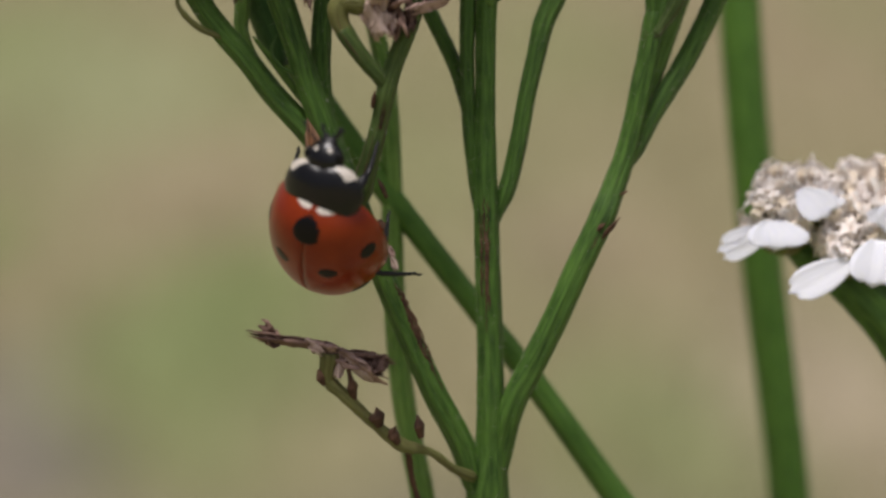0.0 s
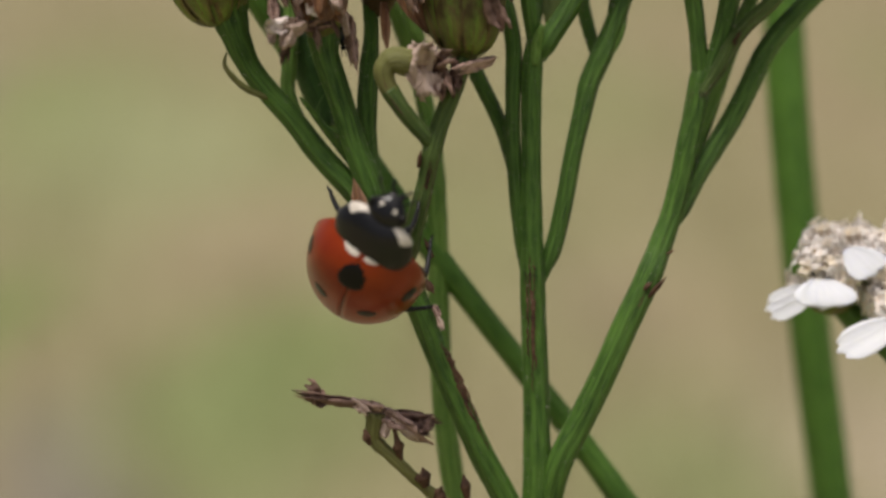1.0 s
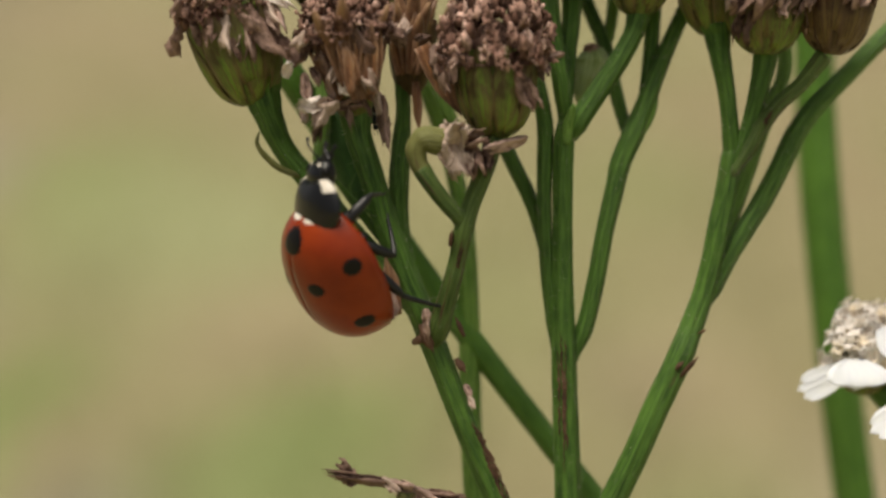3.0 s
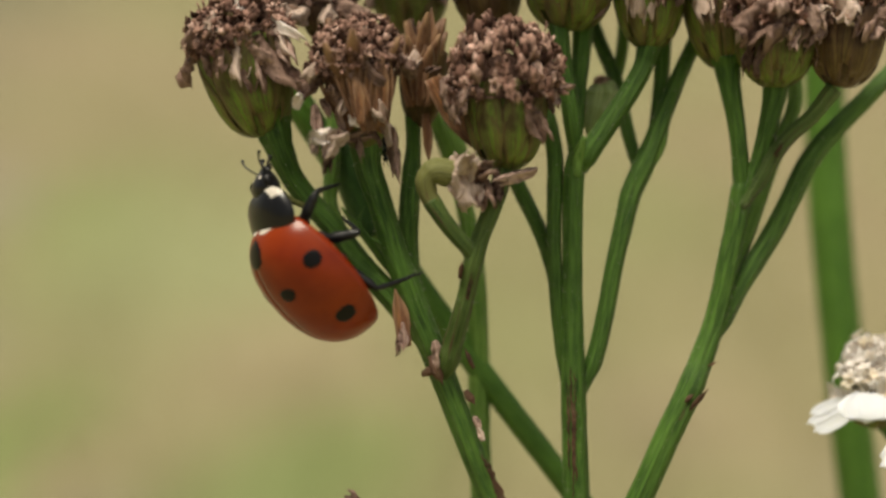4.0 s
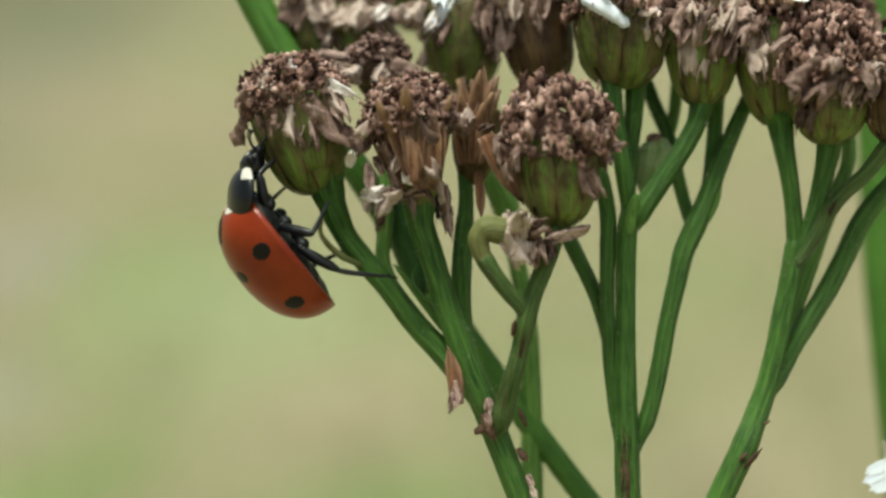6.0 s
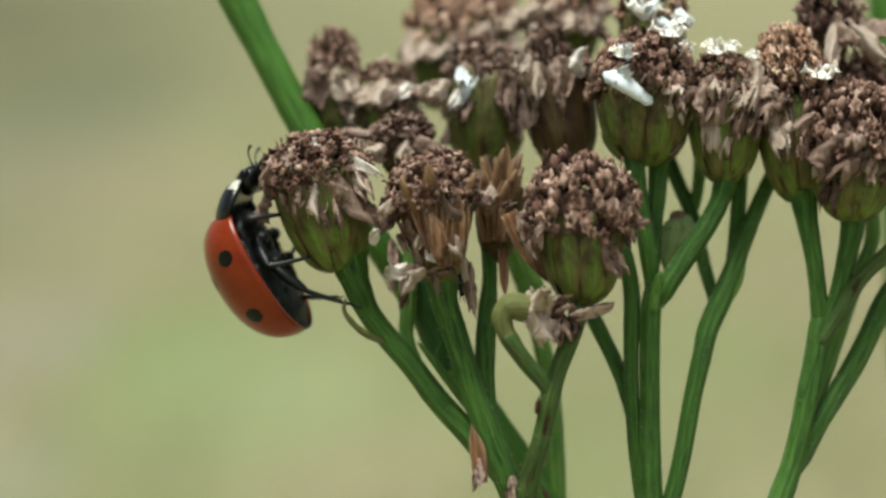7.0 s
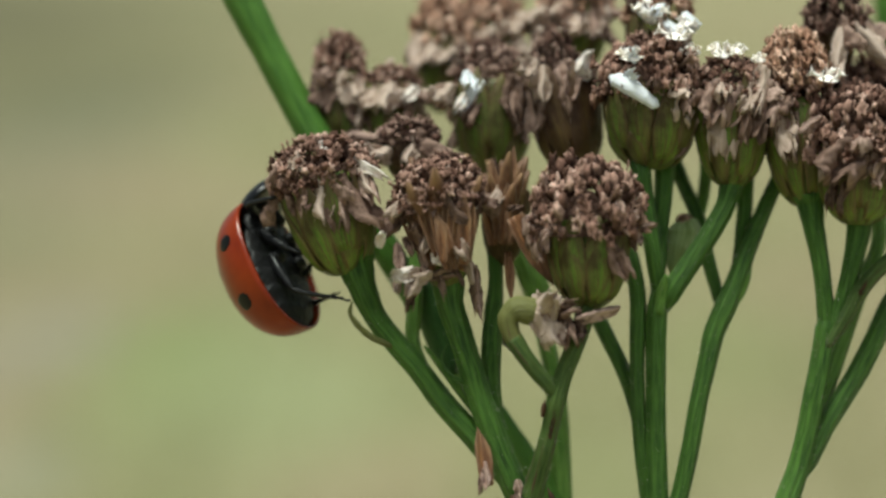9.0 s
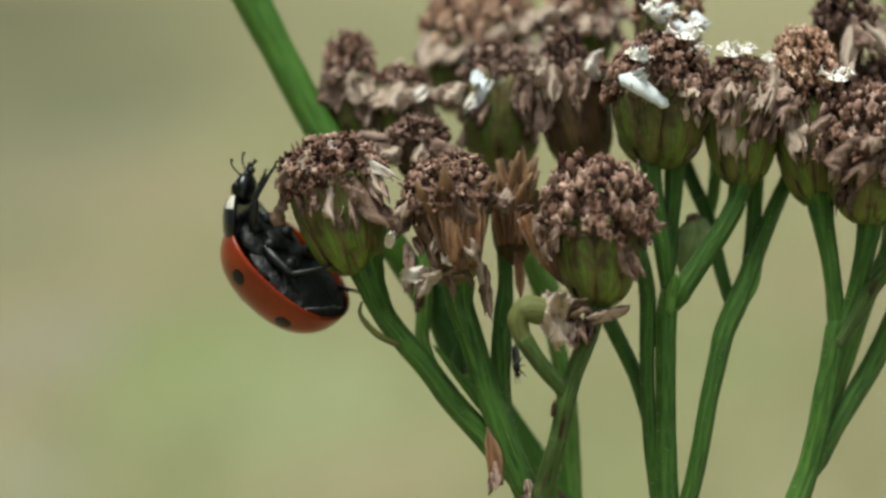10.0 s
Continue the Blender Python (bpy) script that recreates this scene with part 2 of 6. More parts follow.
def meadow_material(name, blades):
    """Dry summer turf: straw, fresh green and bare greyish earth in drifts."""
    m, n, l, b = material(name, 0.95, 0.1)
    ob = coords(n, l, "Object", (1, 1, 1))
    drift = noise_fac(n, l, ob, 0.9, 2.0, 0.5)
    straw, green, earth = (0.335, 0.275, 0.178), (0.245, 0.285, 0.125), (0.240, 0.205, 0.165)
    base = mix(n, l, ramp(n, l, drift, [(0.42, (0.1, 0.1, 0.1)), (0.62, (0.6, 0.6, 0.6))]), straw, green)
    ragged = n.new("ShaderNodeTexNoise")
    ragged.inputs["Scale"].default_value, ragged.inputs["Detail"].default_value = 3.0, 3.0
    l.new(ob, ragged.inputs["Vector"])
    shift = n.new("ShaderNodeVectorMath")
    shift.operation = "MULTIPLY_ADD"
    shift.inputs[1].default_value = (0.30, 0.45, 0)
    shift.inputs[2].default_value = (-0.15, -0.22, 0)
    l.new(ragged.outputs["Color"], shift.inputs[0])
    moved = n.new("ShaderNodeVectorMath")
    moved.operation = "ADD"
    l.new(ob, moved.inputs[0])
    l.new(shift.outputs[0], moved.inputs[1])
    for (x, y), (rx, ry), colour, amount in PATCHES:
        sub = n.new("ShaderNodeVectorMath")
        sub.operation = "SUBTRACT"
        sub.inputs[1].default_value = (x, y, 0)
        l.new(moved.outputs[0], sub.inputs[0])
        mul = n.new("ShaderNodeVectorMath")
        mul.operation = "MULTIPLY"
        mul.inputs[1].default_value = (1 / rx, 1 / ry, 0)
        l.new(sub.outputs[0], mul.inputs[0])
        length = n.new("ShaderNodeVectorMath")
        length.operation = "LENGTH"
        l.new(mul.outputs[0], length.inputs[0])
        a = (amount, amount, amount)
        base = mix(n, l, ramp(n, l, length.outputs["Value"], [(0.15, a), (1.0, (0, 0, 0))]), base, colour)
    grain = noise_fac(n, l, ob, 60.0, 5.0, 0.65)
    base = mix(n, l, 1.0, base, ramp(n, l, grain, [(0.3, (0.72, 0.72, 0.70)), (0.7, (1.2, 1.2, 1.18))]), "MULTIPLY")
    if blades:
        g = n.new("ShaderNodeNewGeometry")
        base = mix(n, l, 1.0, base, ramp(n, l, g.outputs["Random Per Island"], [(0.0, (0.7, 0.72, 0.6)), (1.0, (1.25, 1.25, 1.2))]), "MULTIPLY")
    l.new(base, b.inputs["Base Color"])
    if not blades:
        bump(n, l, b, grain, 0.8, 0.01)
    return m


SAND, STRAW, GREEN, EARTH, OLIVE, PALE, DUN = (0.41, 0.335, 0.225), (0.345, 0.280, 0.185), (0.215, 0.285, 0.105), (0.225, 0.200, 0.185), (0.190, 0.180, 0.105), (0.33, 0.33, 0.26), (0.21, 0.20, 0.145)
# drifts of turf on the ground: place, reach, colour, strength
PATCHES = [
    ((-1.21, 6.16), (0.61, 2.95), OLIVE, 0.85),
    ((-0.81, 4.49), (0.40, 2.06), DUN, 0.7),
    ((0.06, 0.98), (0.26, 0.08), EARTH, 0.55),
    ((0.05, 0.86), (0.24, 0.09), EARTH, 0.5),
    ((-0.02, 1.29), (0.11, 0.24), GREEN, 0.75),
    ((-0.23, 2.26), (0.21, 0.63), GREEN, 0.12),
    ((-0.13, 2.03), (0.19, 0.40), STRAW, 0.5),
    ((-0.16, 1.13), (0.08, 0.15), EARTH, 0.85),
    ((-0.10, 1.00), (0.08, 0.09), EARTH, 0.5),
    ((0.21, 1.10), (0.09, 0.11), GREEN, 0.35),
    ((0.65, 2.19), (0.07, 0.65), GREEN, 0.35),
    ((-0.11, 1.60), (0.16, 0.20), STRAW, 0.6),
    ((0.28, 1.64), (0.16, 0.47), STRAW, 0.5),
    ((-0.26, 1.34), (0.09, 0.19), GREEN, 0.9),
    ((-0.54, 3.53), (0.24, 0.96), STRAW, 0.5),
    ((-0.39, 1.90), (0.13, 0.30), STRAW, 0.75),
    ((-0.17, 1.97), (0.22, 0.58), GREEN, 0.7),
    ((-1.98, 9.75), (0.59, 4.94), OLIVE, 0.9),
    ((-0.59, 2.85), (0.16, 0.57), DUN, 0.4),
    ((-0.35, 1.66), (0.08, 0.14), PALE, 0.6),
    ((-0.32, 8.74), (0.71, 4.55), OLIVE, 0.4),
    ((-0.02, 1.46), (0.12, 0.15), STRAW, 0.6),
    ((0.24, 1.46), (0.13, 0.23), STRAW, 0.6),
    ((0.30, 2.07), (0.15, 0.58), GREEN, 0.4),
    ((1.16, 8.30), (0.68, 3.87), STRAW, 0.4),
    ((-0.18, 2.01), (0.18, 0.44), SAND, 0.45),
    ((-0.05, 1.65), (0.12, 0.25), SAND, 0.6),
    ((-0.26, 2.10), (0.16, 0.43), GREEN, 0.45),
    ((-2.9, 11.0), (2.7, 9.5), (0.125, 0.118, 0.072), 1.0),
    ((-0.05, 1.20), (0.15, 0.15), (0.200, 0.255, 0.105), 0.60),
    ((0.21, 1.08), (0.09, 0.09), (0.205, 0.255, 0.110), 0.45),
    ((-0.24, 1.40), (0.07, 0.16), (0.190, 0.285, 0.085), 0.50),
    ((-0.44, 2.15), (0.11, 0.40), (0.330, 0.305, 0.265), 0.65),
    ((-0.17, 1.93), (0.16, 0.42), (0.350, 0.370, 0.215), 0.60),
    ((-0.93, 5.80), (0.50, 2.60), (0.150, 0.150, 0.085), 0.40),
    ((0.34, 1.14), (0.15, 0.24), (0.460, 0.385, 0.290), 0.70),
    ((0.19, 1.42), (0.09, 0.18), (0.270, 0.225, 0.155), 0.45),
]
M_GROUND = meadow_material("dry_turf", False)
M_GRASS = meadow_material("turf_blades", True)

# ---------------------------------------------------------------- building helpers
MM = 0.001
# the plan of the plant: millimetres to the right, up its slope, and away; the stand of flowers leans back a little
PLAN = pose(0, 0.07188, 0.43341, -13)
Piece = namedtuple("Piece", "verts faces uvs")
WORLD = {}


def spot_at(p):
    """The place in the world of a point (right, up, away) of the plan."""
    return PLAN @ (Vector((p[0], p[2], p[1])) * MM)


def way(d):
    return (PLAN.to_3x3() @ Vector((d[0], d[2], d[1]))).normalized()


def ground_foot(p, dx=0.0, dy=0.0):
    """The point of the plan at which a stem that leaves p downwards meets the ground."""
    w = spot_at(p)
    q = PLAN.inverted() @ Vector((w.x + dx, w.y + dy, -0.01)) / MM
    return (q.x, q.z, q.y)


def mesh_of(name, piece, mats, smooth=True, scale=1.0):
    me = bpy.data.meshes.new(name)
    me.from_pydata([tuple(c * scale for c in v) for v in piece.verts], [], piece.faces)
    if piece.uvs:
        layer = me.uv_layers.new(name="UVMap")
        index = np.empty(len(me.loops), dtype=np.int32)
        me.loops.foreach_get("vertex_index", index)
        layer.data.foreach_set("uv", np.asarray(piece.uvs, dtype=np.float32)[index].ravel())
    for m in mats if isinstance(mats, (list, tuple)) else [mats]:
        me.materials.append(m)
    if smooth:
        me.polygons.foreach_set("use_smooth", [True] * len(me.polygons))
    me.update()
    return me


def thing(name, at, label, category, group="", turn=None):
    ob = new(name)
    ob.empty_display_size = 0.002
    m = turn if turn else Matrix.Translation(at)
    ob.matrix_basis = m
    WORLD[ob] = m.copy()
    return tagged(ob, label, category, group)


def part(name, me, parent, m=None, label="", kind=""):
    """Links a mesh as one part under a thing or a part; m: its pose in the world."""
    ob = new(name, me)
    m = m if m else Matrix.Identity(4)
    ob.parent = parent
    ob.matrix_basis = WORLD[parent].inverted() @ m
    WORLD[ob] = m.copy()
    return tagged(ob, label, kind=kind)


def joined(pieces):
    verts, faces, uvs = [], [], []
    for p in pieces:
        k = len(verts)
        verts += p.verts
        faces += [tuple(i + k for i in f) for f in p.faces]
        uvs += p.uvs if p.uvs else [(0, 0)] * len(p.verts)
    return Piece(verts, faces, uvs)


def curve_points(points, radii, per):
    """A smooth line through the points, with its thickness; spans may differ much in length."""
    p = [Vector(q) for q in points]
    n = len(p)
    span = [max((p[i + 1] - p[i]).length, 1e-6) for i in range(n - 1)]
    slope = [(p[i + 1] - p[i]) / span[i] for i in range(n - 1)]
    tan = [slope[0]] + [(slope[i - 1] * span[i] + slope[i] * span[i - 1]) / (span[i] + span[i - 1]) for i in range(1, n - 1)] + [slope[-1]]
    out = []
    for i in range(n - 1):
        for k in range(per if i < n - 2 else per + 1):
            t = k / per
            h = t * t * (3 - 2 * t)
            q = p[i] * (1 - h) + p[i + 1] * h + tan[i] * (span[i] * t * (1 - t) ** 2) - tan[i + 1] * (span[i] * t * t * (1 - t))
            out.append((q, radii[i] * (1 - h) + radii[i + 1] * h))
    return out


def tube(points, radii, sides=14, per=8, ridge=0.0, seed=0, wobble=0.0, flat=1.0, closed=True):
    """A round or ribbed rod along a smooth line; uv: round it, and along it in units of length."""
    rnd = random.Random(seed)
    line = curve_points(points, radii, per)
    verts, faces, uvs = [], [], []
    side = None
    along = rnd.random() * 20
    ribs = [1 + ridge * (math.cos(2 * math.pi * RIBS * k / sides) + rnd.uniform(-0.35, 0.35)) for k in range(sides)]
    for i, (q, r) in enumerate(line):
        ahead = (line[min(i + 1, len(line) - 1)][0] - line[max(i - 1, 0)][0]).normalized()
        if side is None:
            side = ahead.orthogonal().normalized()
        side = (side - ahead * side.dot(ahead)).normalized()
        up = ahead.cross(side)
        if i:
            along += (q - line[i - 1][0]).length
        k = 1 + rnd.uniform(-wobble, wobble)
        for s in range(sides):
            a = 2 * math.pi * s / sides
            rr = r * ribs[s] * k
            verts.append(tuple(q + side * (math.cos(a) * rr) + up * (math.sin(a) * rr * flat)))
            uvs.append((abs(2 * s / sides - 1), along))
    for i in range(len(line) - 1):
        for s in range(sides):
            a, b = i * sides + s, i * sides + (s + 1) % sides
            faces.append((a, b, b + sides, a + sides))
    if closed:
        faces.append(tuple(range(sides - 1, -1, -1)))
        faces.append(tuple(range(len(verts) - sides, len(verts))))
    return Piece(verts, faces, uvs)


def sheet(rows, cols, shape, thick):
    """A thin closed leaf: shape(u, v) gives a point, u across and v along, both 0 to 1."""
    top = [[Vector(shape(c / (cols - 1), r / (rows - 1))) for c in range(cols)] for r in range(rows)]
    verts, uvs, faces = [], [], []
    n = rows * cols
    for lift in (0.5, -0.5):
        for r in range(rows):
            for c in range(cols):
                du = top[r][min(c + 1, cols - 1)] - top[r][max(c - 1, 0)]
                dv = top[min(r + 1, rows - 1)][c] - top[max(r - 1, 0)][c]
                nn = du.cross(dv)
                nn = nn.normalized() if nn.length > 1e-9 else Vector((0, 0, 1))
                edge = 0.25 if r in (0, rows - 1) or c in (0, cols - 1) else 1.0
                verts.append(tuple(top[r][c] + nn * (thick * lift * edge)))
                uvs.append((c / (cols - 1), r / (rows - 1)))
    for r in range(rows - 1):
        for c in range(cols - 1):
            a = r * cols + c
            faces.append((a, a + 1, a + cols + 1, a + cols))
            faces.append((n + a, n + a + cols, n + a + cols + 1, n + a + 1))
    ring = [c for c in range(cols)] + [r * cols + cols - 1 for r in range(1, rows)] + [(rows - 1) * cols + c for c in range(cols - 2, -1, -1)] + [r * cols for r in range(rows - 2, 0, -1)]
    for a, b in zip(ring, ring[1:] + ring[:1]):
        faces.append((b, a, n + a, n + b))
    return Piece(verts, faces, uvs)


def in_world(piece):
    """A piece in millimetres of the plan, as metres of the world."""
    return Piece([tuple(spot_at(v)) for v in piece.verts], piece.faces, piece.uvs)


# ---------------------------------------------------------------- ground
def ground_height(x, y):
    return 0.02 * noise.noise((x * 0.7, y * 0.7, 0.3)) + 0.0016 * max(0.0, y - 3.0) ** 1.2


def build_ground():
    side = [-60, -30, -15, -9, -6, -4.5] + [-3.5 + 0.25 * k for k in range(29)] + [4.5, 6, 9, 15, 30, 60]
    verts, faces = [], []
    depth = [-30, -12, -6, -3] + [-2 + 0.25 * k for k in range(45)] + [10, 12, 15, 20, 28, 40, 60]
    for y in depth:
        for x in side:
            verts.append((x * (1 if y < 12 else 1.5), y, ground_height(x, y)))
    w = len(side)
    for r in range(len(depth) - 1):
        for c in range(w - 1):
            a = r * w + c
            faces.append((a, a + 1, a + w + 1, a + w))
    g = new("ground", mesh_of("ground", Piece(verts, faces, None), M_GROUND))
    tagged(g, "dry straw-coloured turf with soft green drifts behind the flowers", "ground", kind="structure")
    rnd = random.Random(5)
    blades = []
    for k in range(24000):
        r, turn = 0.12 + 7.5 * rnd.random() ** 1.35, rnd.uniform(0, 6.283)
        if k % 2:
            turn = math.pi / 2 + rnd.uniform(-0.45, 0.45)
        x, y = r * math.cos(turn), 0.05 + r * math.sin(turn)
        z = ground_height(x, y) - 0.004
        h = rnd.uniform(0.015, 0.05)
        a, lean = rnd.uniform(0, 6.28), rnd.uniform(0.2, 1.0) * h
        dx, dy, w2 = math.cos(a), math.sin(a), rnd.uniform(0.001, 0.0025)
        tip = (x + dx * lean, y + dy * lean, z + h)
        mid = (x + dx * lean * 0.35, y + dy * lean * 0.35, z + h * 0.6)
        p, q = (-dy * w2, dx * w2), (-dy * w2 * 0.7, dx * w2 * 0.7)
        v = [(x - p[0], y - p[1], z), (x + p[0], y + p[1], z), (mid[0] + q[0], mid[1] + q[1], mid[2]), (mid[0] - q[0], mid[1] - q[1], mid[2]), tip]
        blades.append(Piece(v, [(0, 1, 2, 3), (3, 2, 4)], None))
    t = new("grass", mesh_of("grass", joined(blades), M_GRASS))
    tagged(t, "short dry grass blades of straw and green", "grass", kind="stuff")


build_ground()

# ---------------------------------------------------------------- yarrow: flower heads
CUP = [(0.0, 0.15), (0.05, 0.22), (0.14, 0.31), (0.29, 0.395), (0.50, 0.455), (0.74, 0.485), (0.9, 0.485), (1.0, 0.475)]


def cup_radius(z):
    for (a, ra), (b, rb) in zip(CUP, CUP[1:]):
        if z <= b:
            t = (z - a) / (b - a)
            return ra * (1 - t) + rb * t
    return CUP[-1][1] - (z - 1) * 0.25


def cup_piece():
    n, verts, uvs, faces = 20, [], [], []
    for z, r in CUP + [(1.0, 0.30), (0.97, 0.05)]:
        for k in range(n):
            a = 2 * math.pi * k / n
            verts.append((math.cos(a) * r * 0.95, math.sin(a) * r * 0.95, z))
            uvs.append((0.5 + 0.25 * math.cos(a * 5), z * 0.6))
    for i in range(len(CUP) + 1):
        for k in range(n):
            a, b = i * n + k, i * n + (k + 1) % n
            faces.append((a, b, b + n, a + n))
    faces.append(tuple(range(n - 1, -1, -1)))
    faces.append(tuple(range(len(verts) - n, len(verts))))
    return Piece(verts, faces, uvs)


def bract_piece(low, high, width, lift, seed):
    rnd = random.Random(seed)
    skew = rnd.uniform(-0.08, 0.08)

    def shape(u, v):
        s = u * 2 - 1
        half = width * (0.55 + 0.45 * math.sin(math.pi * min(1, v * 0.9 + 0.15))) * (1 - max(0, v - 0.55) ** 2 * 3.6)
        a = s * max(half, 0.03) + skew * v * v
        z = low + (high - low) * (v - 0.04 * s * s)
        r = cup_radius(z) + lift * (0.4 + 0.6 * v) * (1 - 0.75 * s * s) + 0.010 + 0.014 * math.exp(-(s / 0.28) ** 2) * math.sin(math.pi * min(1, v + 0.1))
        r += 0.03 * max(0, v - 0.75) * (1 if lift > 0.02 else 0)
        return (math.cos(a) * r, math.sin(a) * r, z)

    return sheet(8, 9, shape, 0.012)


def spear_piece(seed, splay):
    """A long dry bract that stands away from its head."""
    rnd = random.Random(seed)
    bend, twist = rnd.uniform(0.05, 0.25), rnd.uniform(-0.5, 0.5)

    def shape(u, v):
        s = u * 2 - 1
        half = 0.175 * math.sin(math.pi * (0.18 + 0.80 * v)) ** 0.8 + 0.006
        r = 0.22 + splay * v + bend * v * v - 0.07 * s * s
        a = s * half / max(r, 0.2) + twist * v * v * 0.4
        return (math.cos(a) * r, math.sin(a) * r, 0.25 + v * (1.15 - 0.4 * splay) + 0.02 * math.sin(9 * v))

    return sheet(7, 5, shape, 0.025)


def floret_cluster_piece(seed, count, rise, size, flaky=0.10, fresh=0.0):
    """A dome of shrivelled florets: open five-lobed stars, closed knobs, bare styles and torn flakes; unit width."""
    rnd = random.Random(seed)
    pieces = []
    dome, n = [], 14
    for i in range(5):
        f = i / 4
        for k in range(n):
            a = 2 * math.pi * k / n
            dome.append((math.cos(a) * 0.42 * (1 - f * 0.98), math.sin(a) * 0.42 * (1 - f * 0.98), (rise * 0.8) * math.sin(f * math.pi / 2) - 0.10))
    pieces.append(Piece(dome, [(i * n + k, i * n + (k + 1) % n, (i + 1) * n + (k + 1) % n, (i + 1) * n + k) for i in range(4) for k in range(n)], None))
    for i in range(count):
        th = math.acos(1 - (i + 0.5) / count * 1.22)
        a = i * 2.39996 + rnd.uniform(-0.3, 0.3)
        grow = 1 + 0.20 * noise.noise((3.4 * math.cos(a) * math.sin(th), 3.4 * math.sin(a) * math.sin(th), seed + 3.4 * math.cos(th))) + rnd.uniform(-0.10, 0.10)
        rad = 0.46 * math.sin(th) * grow
        c = Vector((math.cos(a) * rad, math.sin(a) * rad, rise * math.cos(th) * grow - 0.02))
        out = Vector((math.cos(a) * math.sin(th), math.sin(a) * math.sin(th), math.cos(th) * 1.1 + 0.25)).normalized()
        out = (out + Vector((rnd.uniform(-1, 1), rnd.uniform(-1, 1), rnd.uniform(-0.6, 0.6))) * 0.5).normalized()
        s1 = out.orthogonal().normalized()
        s2 = out.cross(s1)
        what = rnd.random()
        if what < flaky:
            w, h, bend, tw = size * rnd.uniform(0.5, 1.1), size * rnd.uniform(0.8, 1.8), rnd.uniform(-0.9, 0.9), rnd.uniform(-1, 1)

            def flake(u, v):
                p, q = (u - 0.5) * (1 - 0.5 * v) + 0.15 * tw * v, v - 0.3
                return tuple(c + s1 * (p * w + 0.2 * w * noise.noise((u * 5, v * 5, i * 1.3))) + out * (q * h) + s2 * (bend * h * (v * v * 0.6 + p * p) + 0.3 * h * noise.noise((u * 3, v * 3, i * 2.1))))

            pieces.append(sheet(5, 5, flake, size * 0.08))
            continue
        lean = Vector((rnd.uniform(-1, 1), rnd.uniform(-1, 1), rnd.uniform(-1, 1))) * 0.35
        v, uv = [], []
        if what < 0.52 + 0.4 * fresh:
            # a withered star: narrow tube, five lobes that curl out or fold in, hollow throat
            m = 15
            h, w = size * rnd.uniform(0.8, 1.4), size * rnd.uniform(0.55, 0.90) * (1 + 0.2 * fresh)
            curl = [rnd.uniform(-0.55, 0.55) * (1 - 0.6 * fresh) for _ in range(5)]
            span = [rnd.uniform(0.65, 1.25) for _ in range(5)]
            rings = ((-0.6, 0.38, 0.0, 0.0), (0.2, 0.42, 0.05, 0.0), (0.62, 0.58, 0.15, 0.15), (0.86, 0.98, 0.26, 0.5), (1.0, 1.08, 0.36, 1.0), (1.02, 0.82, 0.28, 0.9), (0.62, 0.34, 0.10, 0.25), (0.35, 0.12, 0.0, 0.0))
            # tone along the floret: painted shade at root and throat, brightest at the rim
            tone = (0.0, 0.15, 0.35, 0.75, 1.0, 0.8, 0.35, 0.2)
        elif what < 0.91 + 0.07 * fresh:
            # a shrivelled knob
            m = 10
            h, w = size * rnd.uniform(0.7, 1.3), size * rnd.uniform(0.45, 0.80)
            curl, span = [rnd.uniform(-0.2, 0.2) for _ in range(5)], [rnd.uniform(0.7, 1.2) for _ in range(5)]
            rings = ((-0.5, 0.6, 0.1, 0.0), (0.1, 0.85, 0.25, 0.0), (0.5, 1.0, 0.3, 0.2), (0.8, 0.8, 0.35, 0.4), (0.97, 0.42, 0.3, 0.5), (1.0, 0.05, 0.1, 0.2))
            # tone for painted shade: dark at the buried base, bright on top
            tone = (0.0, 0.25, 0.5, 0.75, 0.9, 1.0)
        else:
            m = 6
            h, w = size * rnd.uniform(1.3, 2.2), size * rnd.uniform(0.16, 0.26)
            curl, span = [0.0] * 5, [1.0] * 5
            rings = ((-0.4, 0.8, 0.1, 0.0), (0.3, 1.0, 0.2, 0.0), (0.7, 0.8, 0.2, 0.0), (0.9, 1.3, 0.3, 0.0), (1.0, 0.9, 0.3, 0.0), (1.02, 0.1, 0.1, 0.0))
            # same painted shade, from dark root to bright tip
            tone = (0.0, 0.2, 0.4, 0.7, 1.0, 1.0)
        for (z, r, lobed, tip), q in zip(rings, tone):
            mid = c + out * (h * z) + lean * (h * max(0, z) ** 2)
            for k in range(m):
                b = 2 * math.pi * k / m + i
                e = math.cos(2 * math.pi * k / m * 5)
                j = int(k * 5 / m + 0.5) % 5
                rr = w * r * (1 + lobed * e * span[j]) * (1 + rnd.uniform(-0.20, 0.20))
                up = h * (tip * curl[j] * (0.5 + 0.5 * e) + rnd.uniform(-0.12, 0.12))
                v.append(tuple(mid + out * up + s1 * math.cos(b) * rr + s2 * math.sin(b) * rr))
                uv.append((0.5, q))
        faces = [(q * m + k, q * m + (k + 1) % m, (q + 1) * m + (k + 1) % m, (q + 1) * m + k) for q in range(len(rings) - 1) for k in range(m)]
        faces.append(tuple(range((len(rings) - 1) * m, len(rings) * m)))
        pieces.append(Piece(v, faces, uv))
    return joined(pieces)


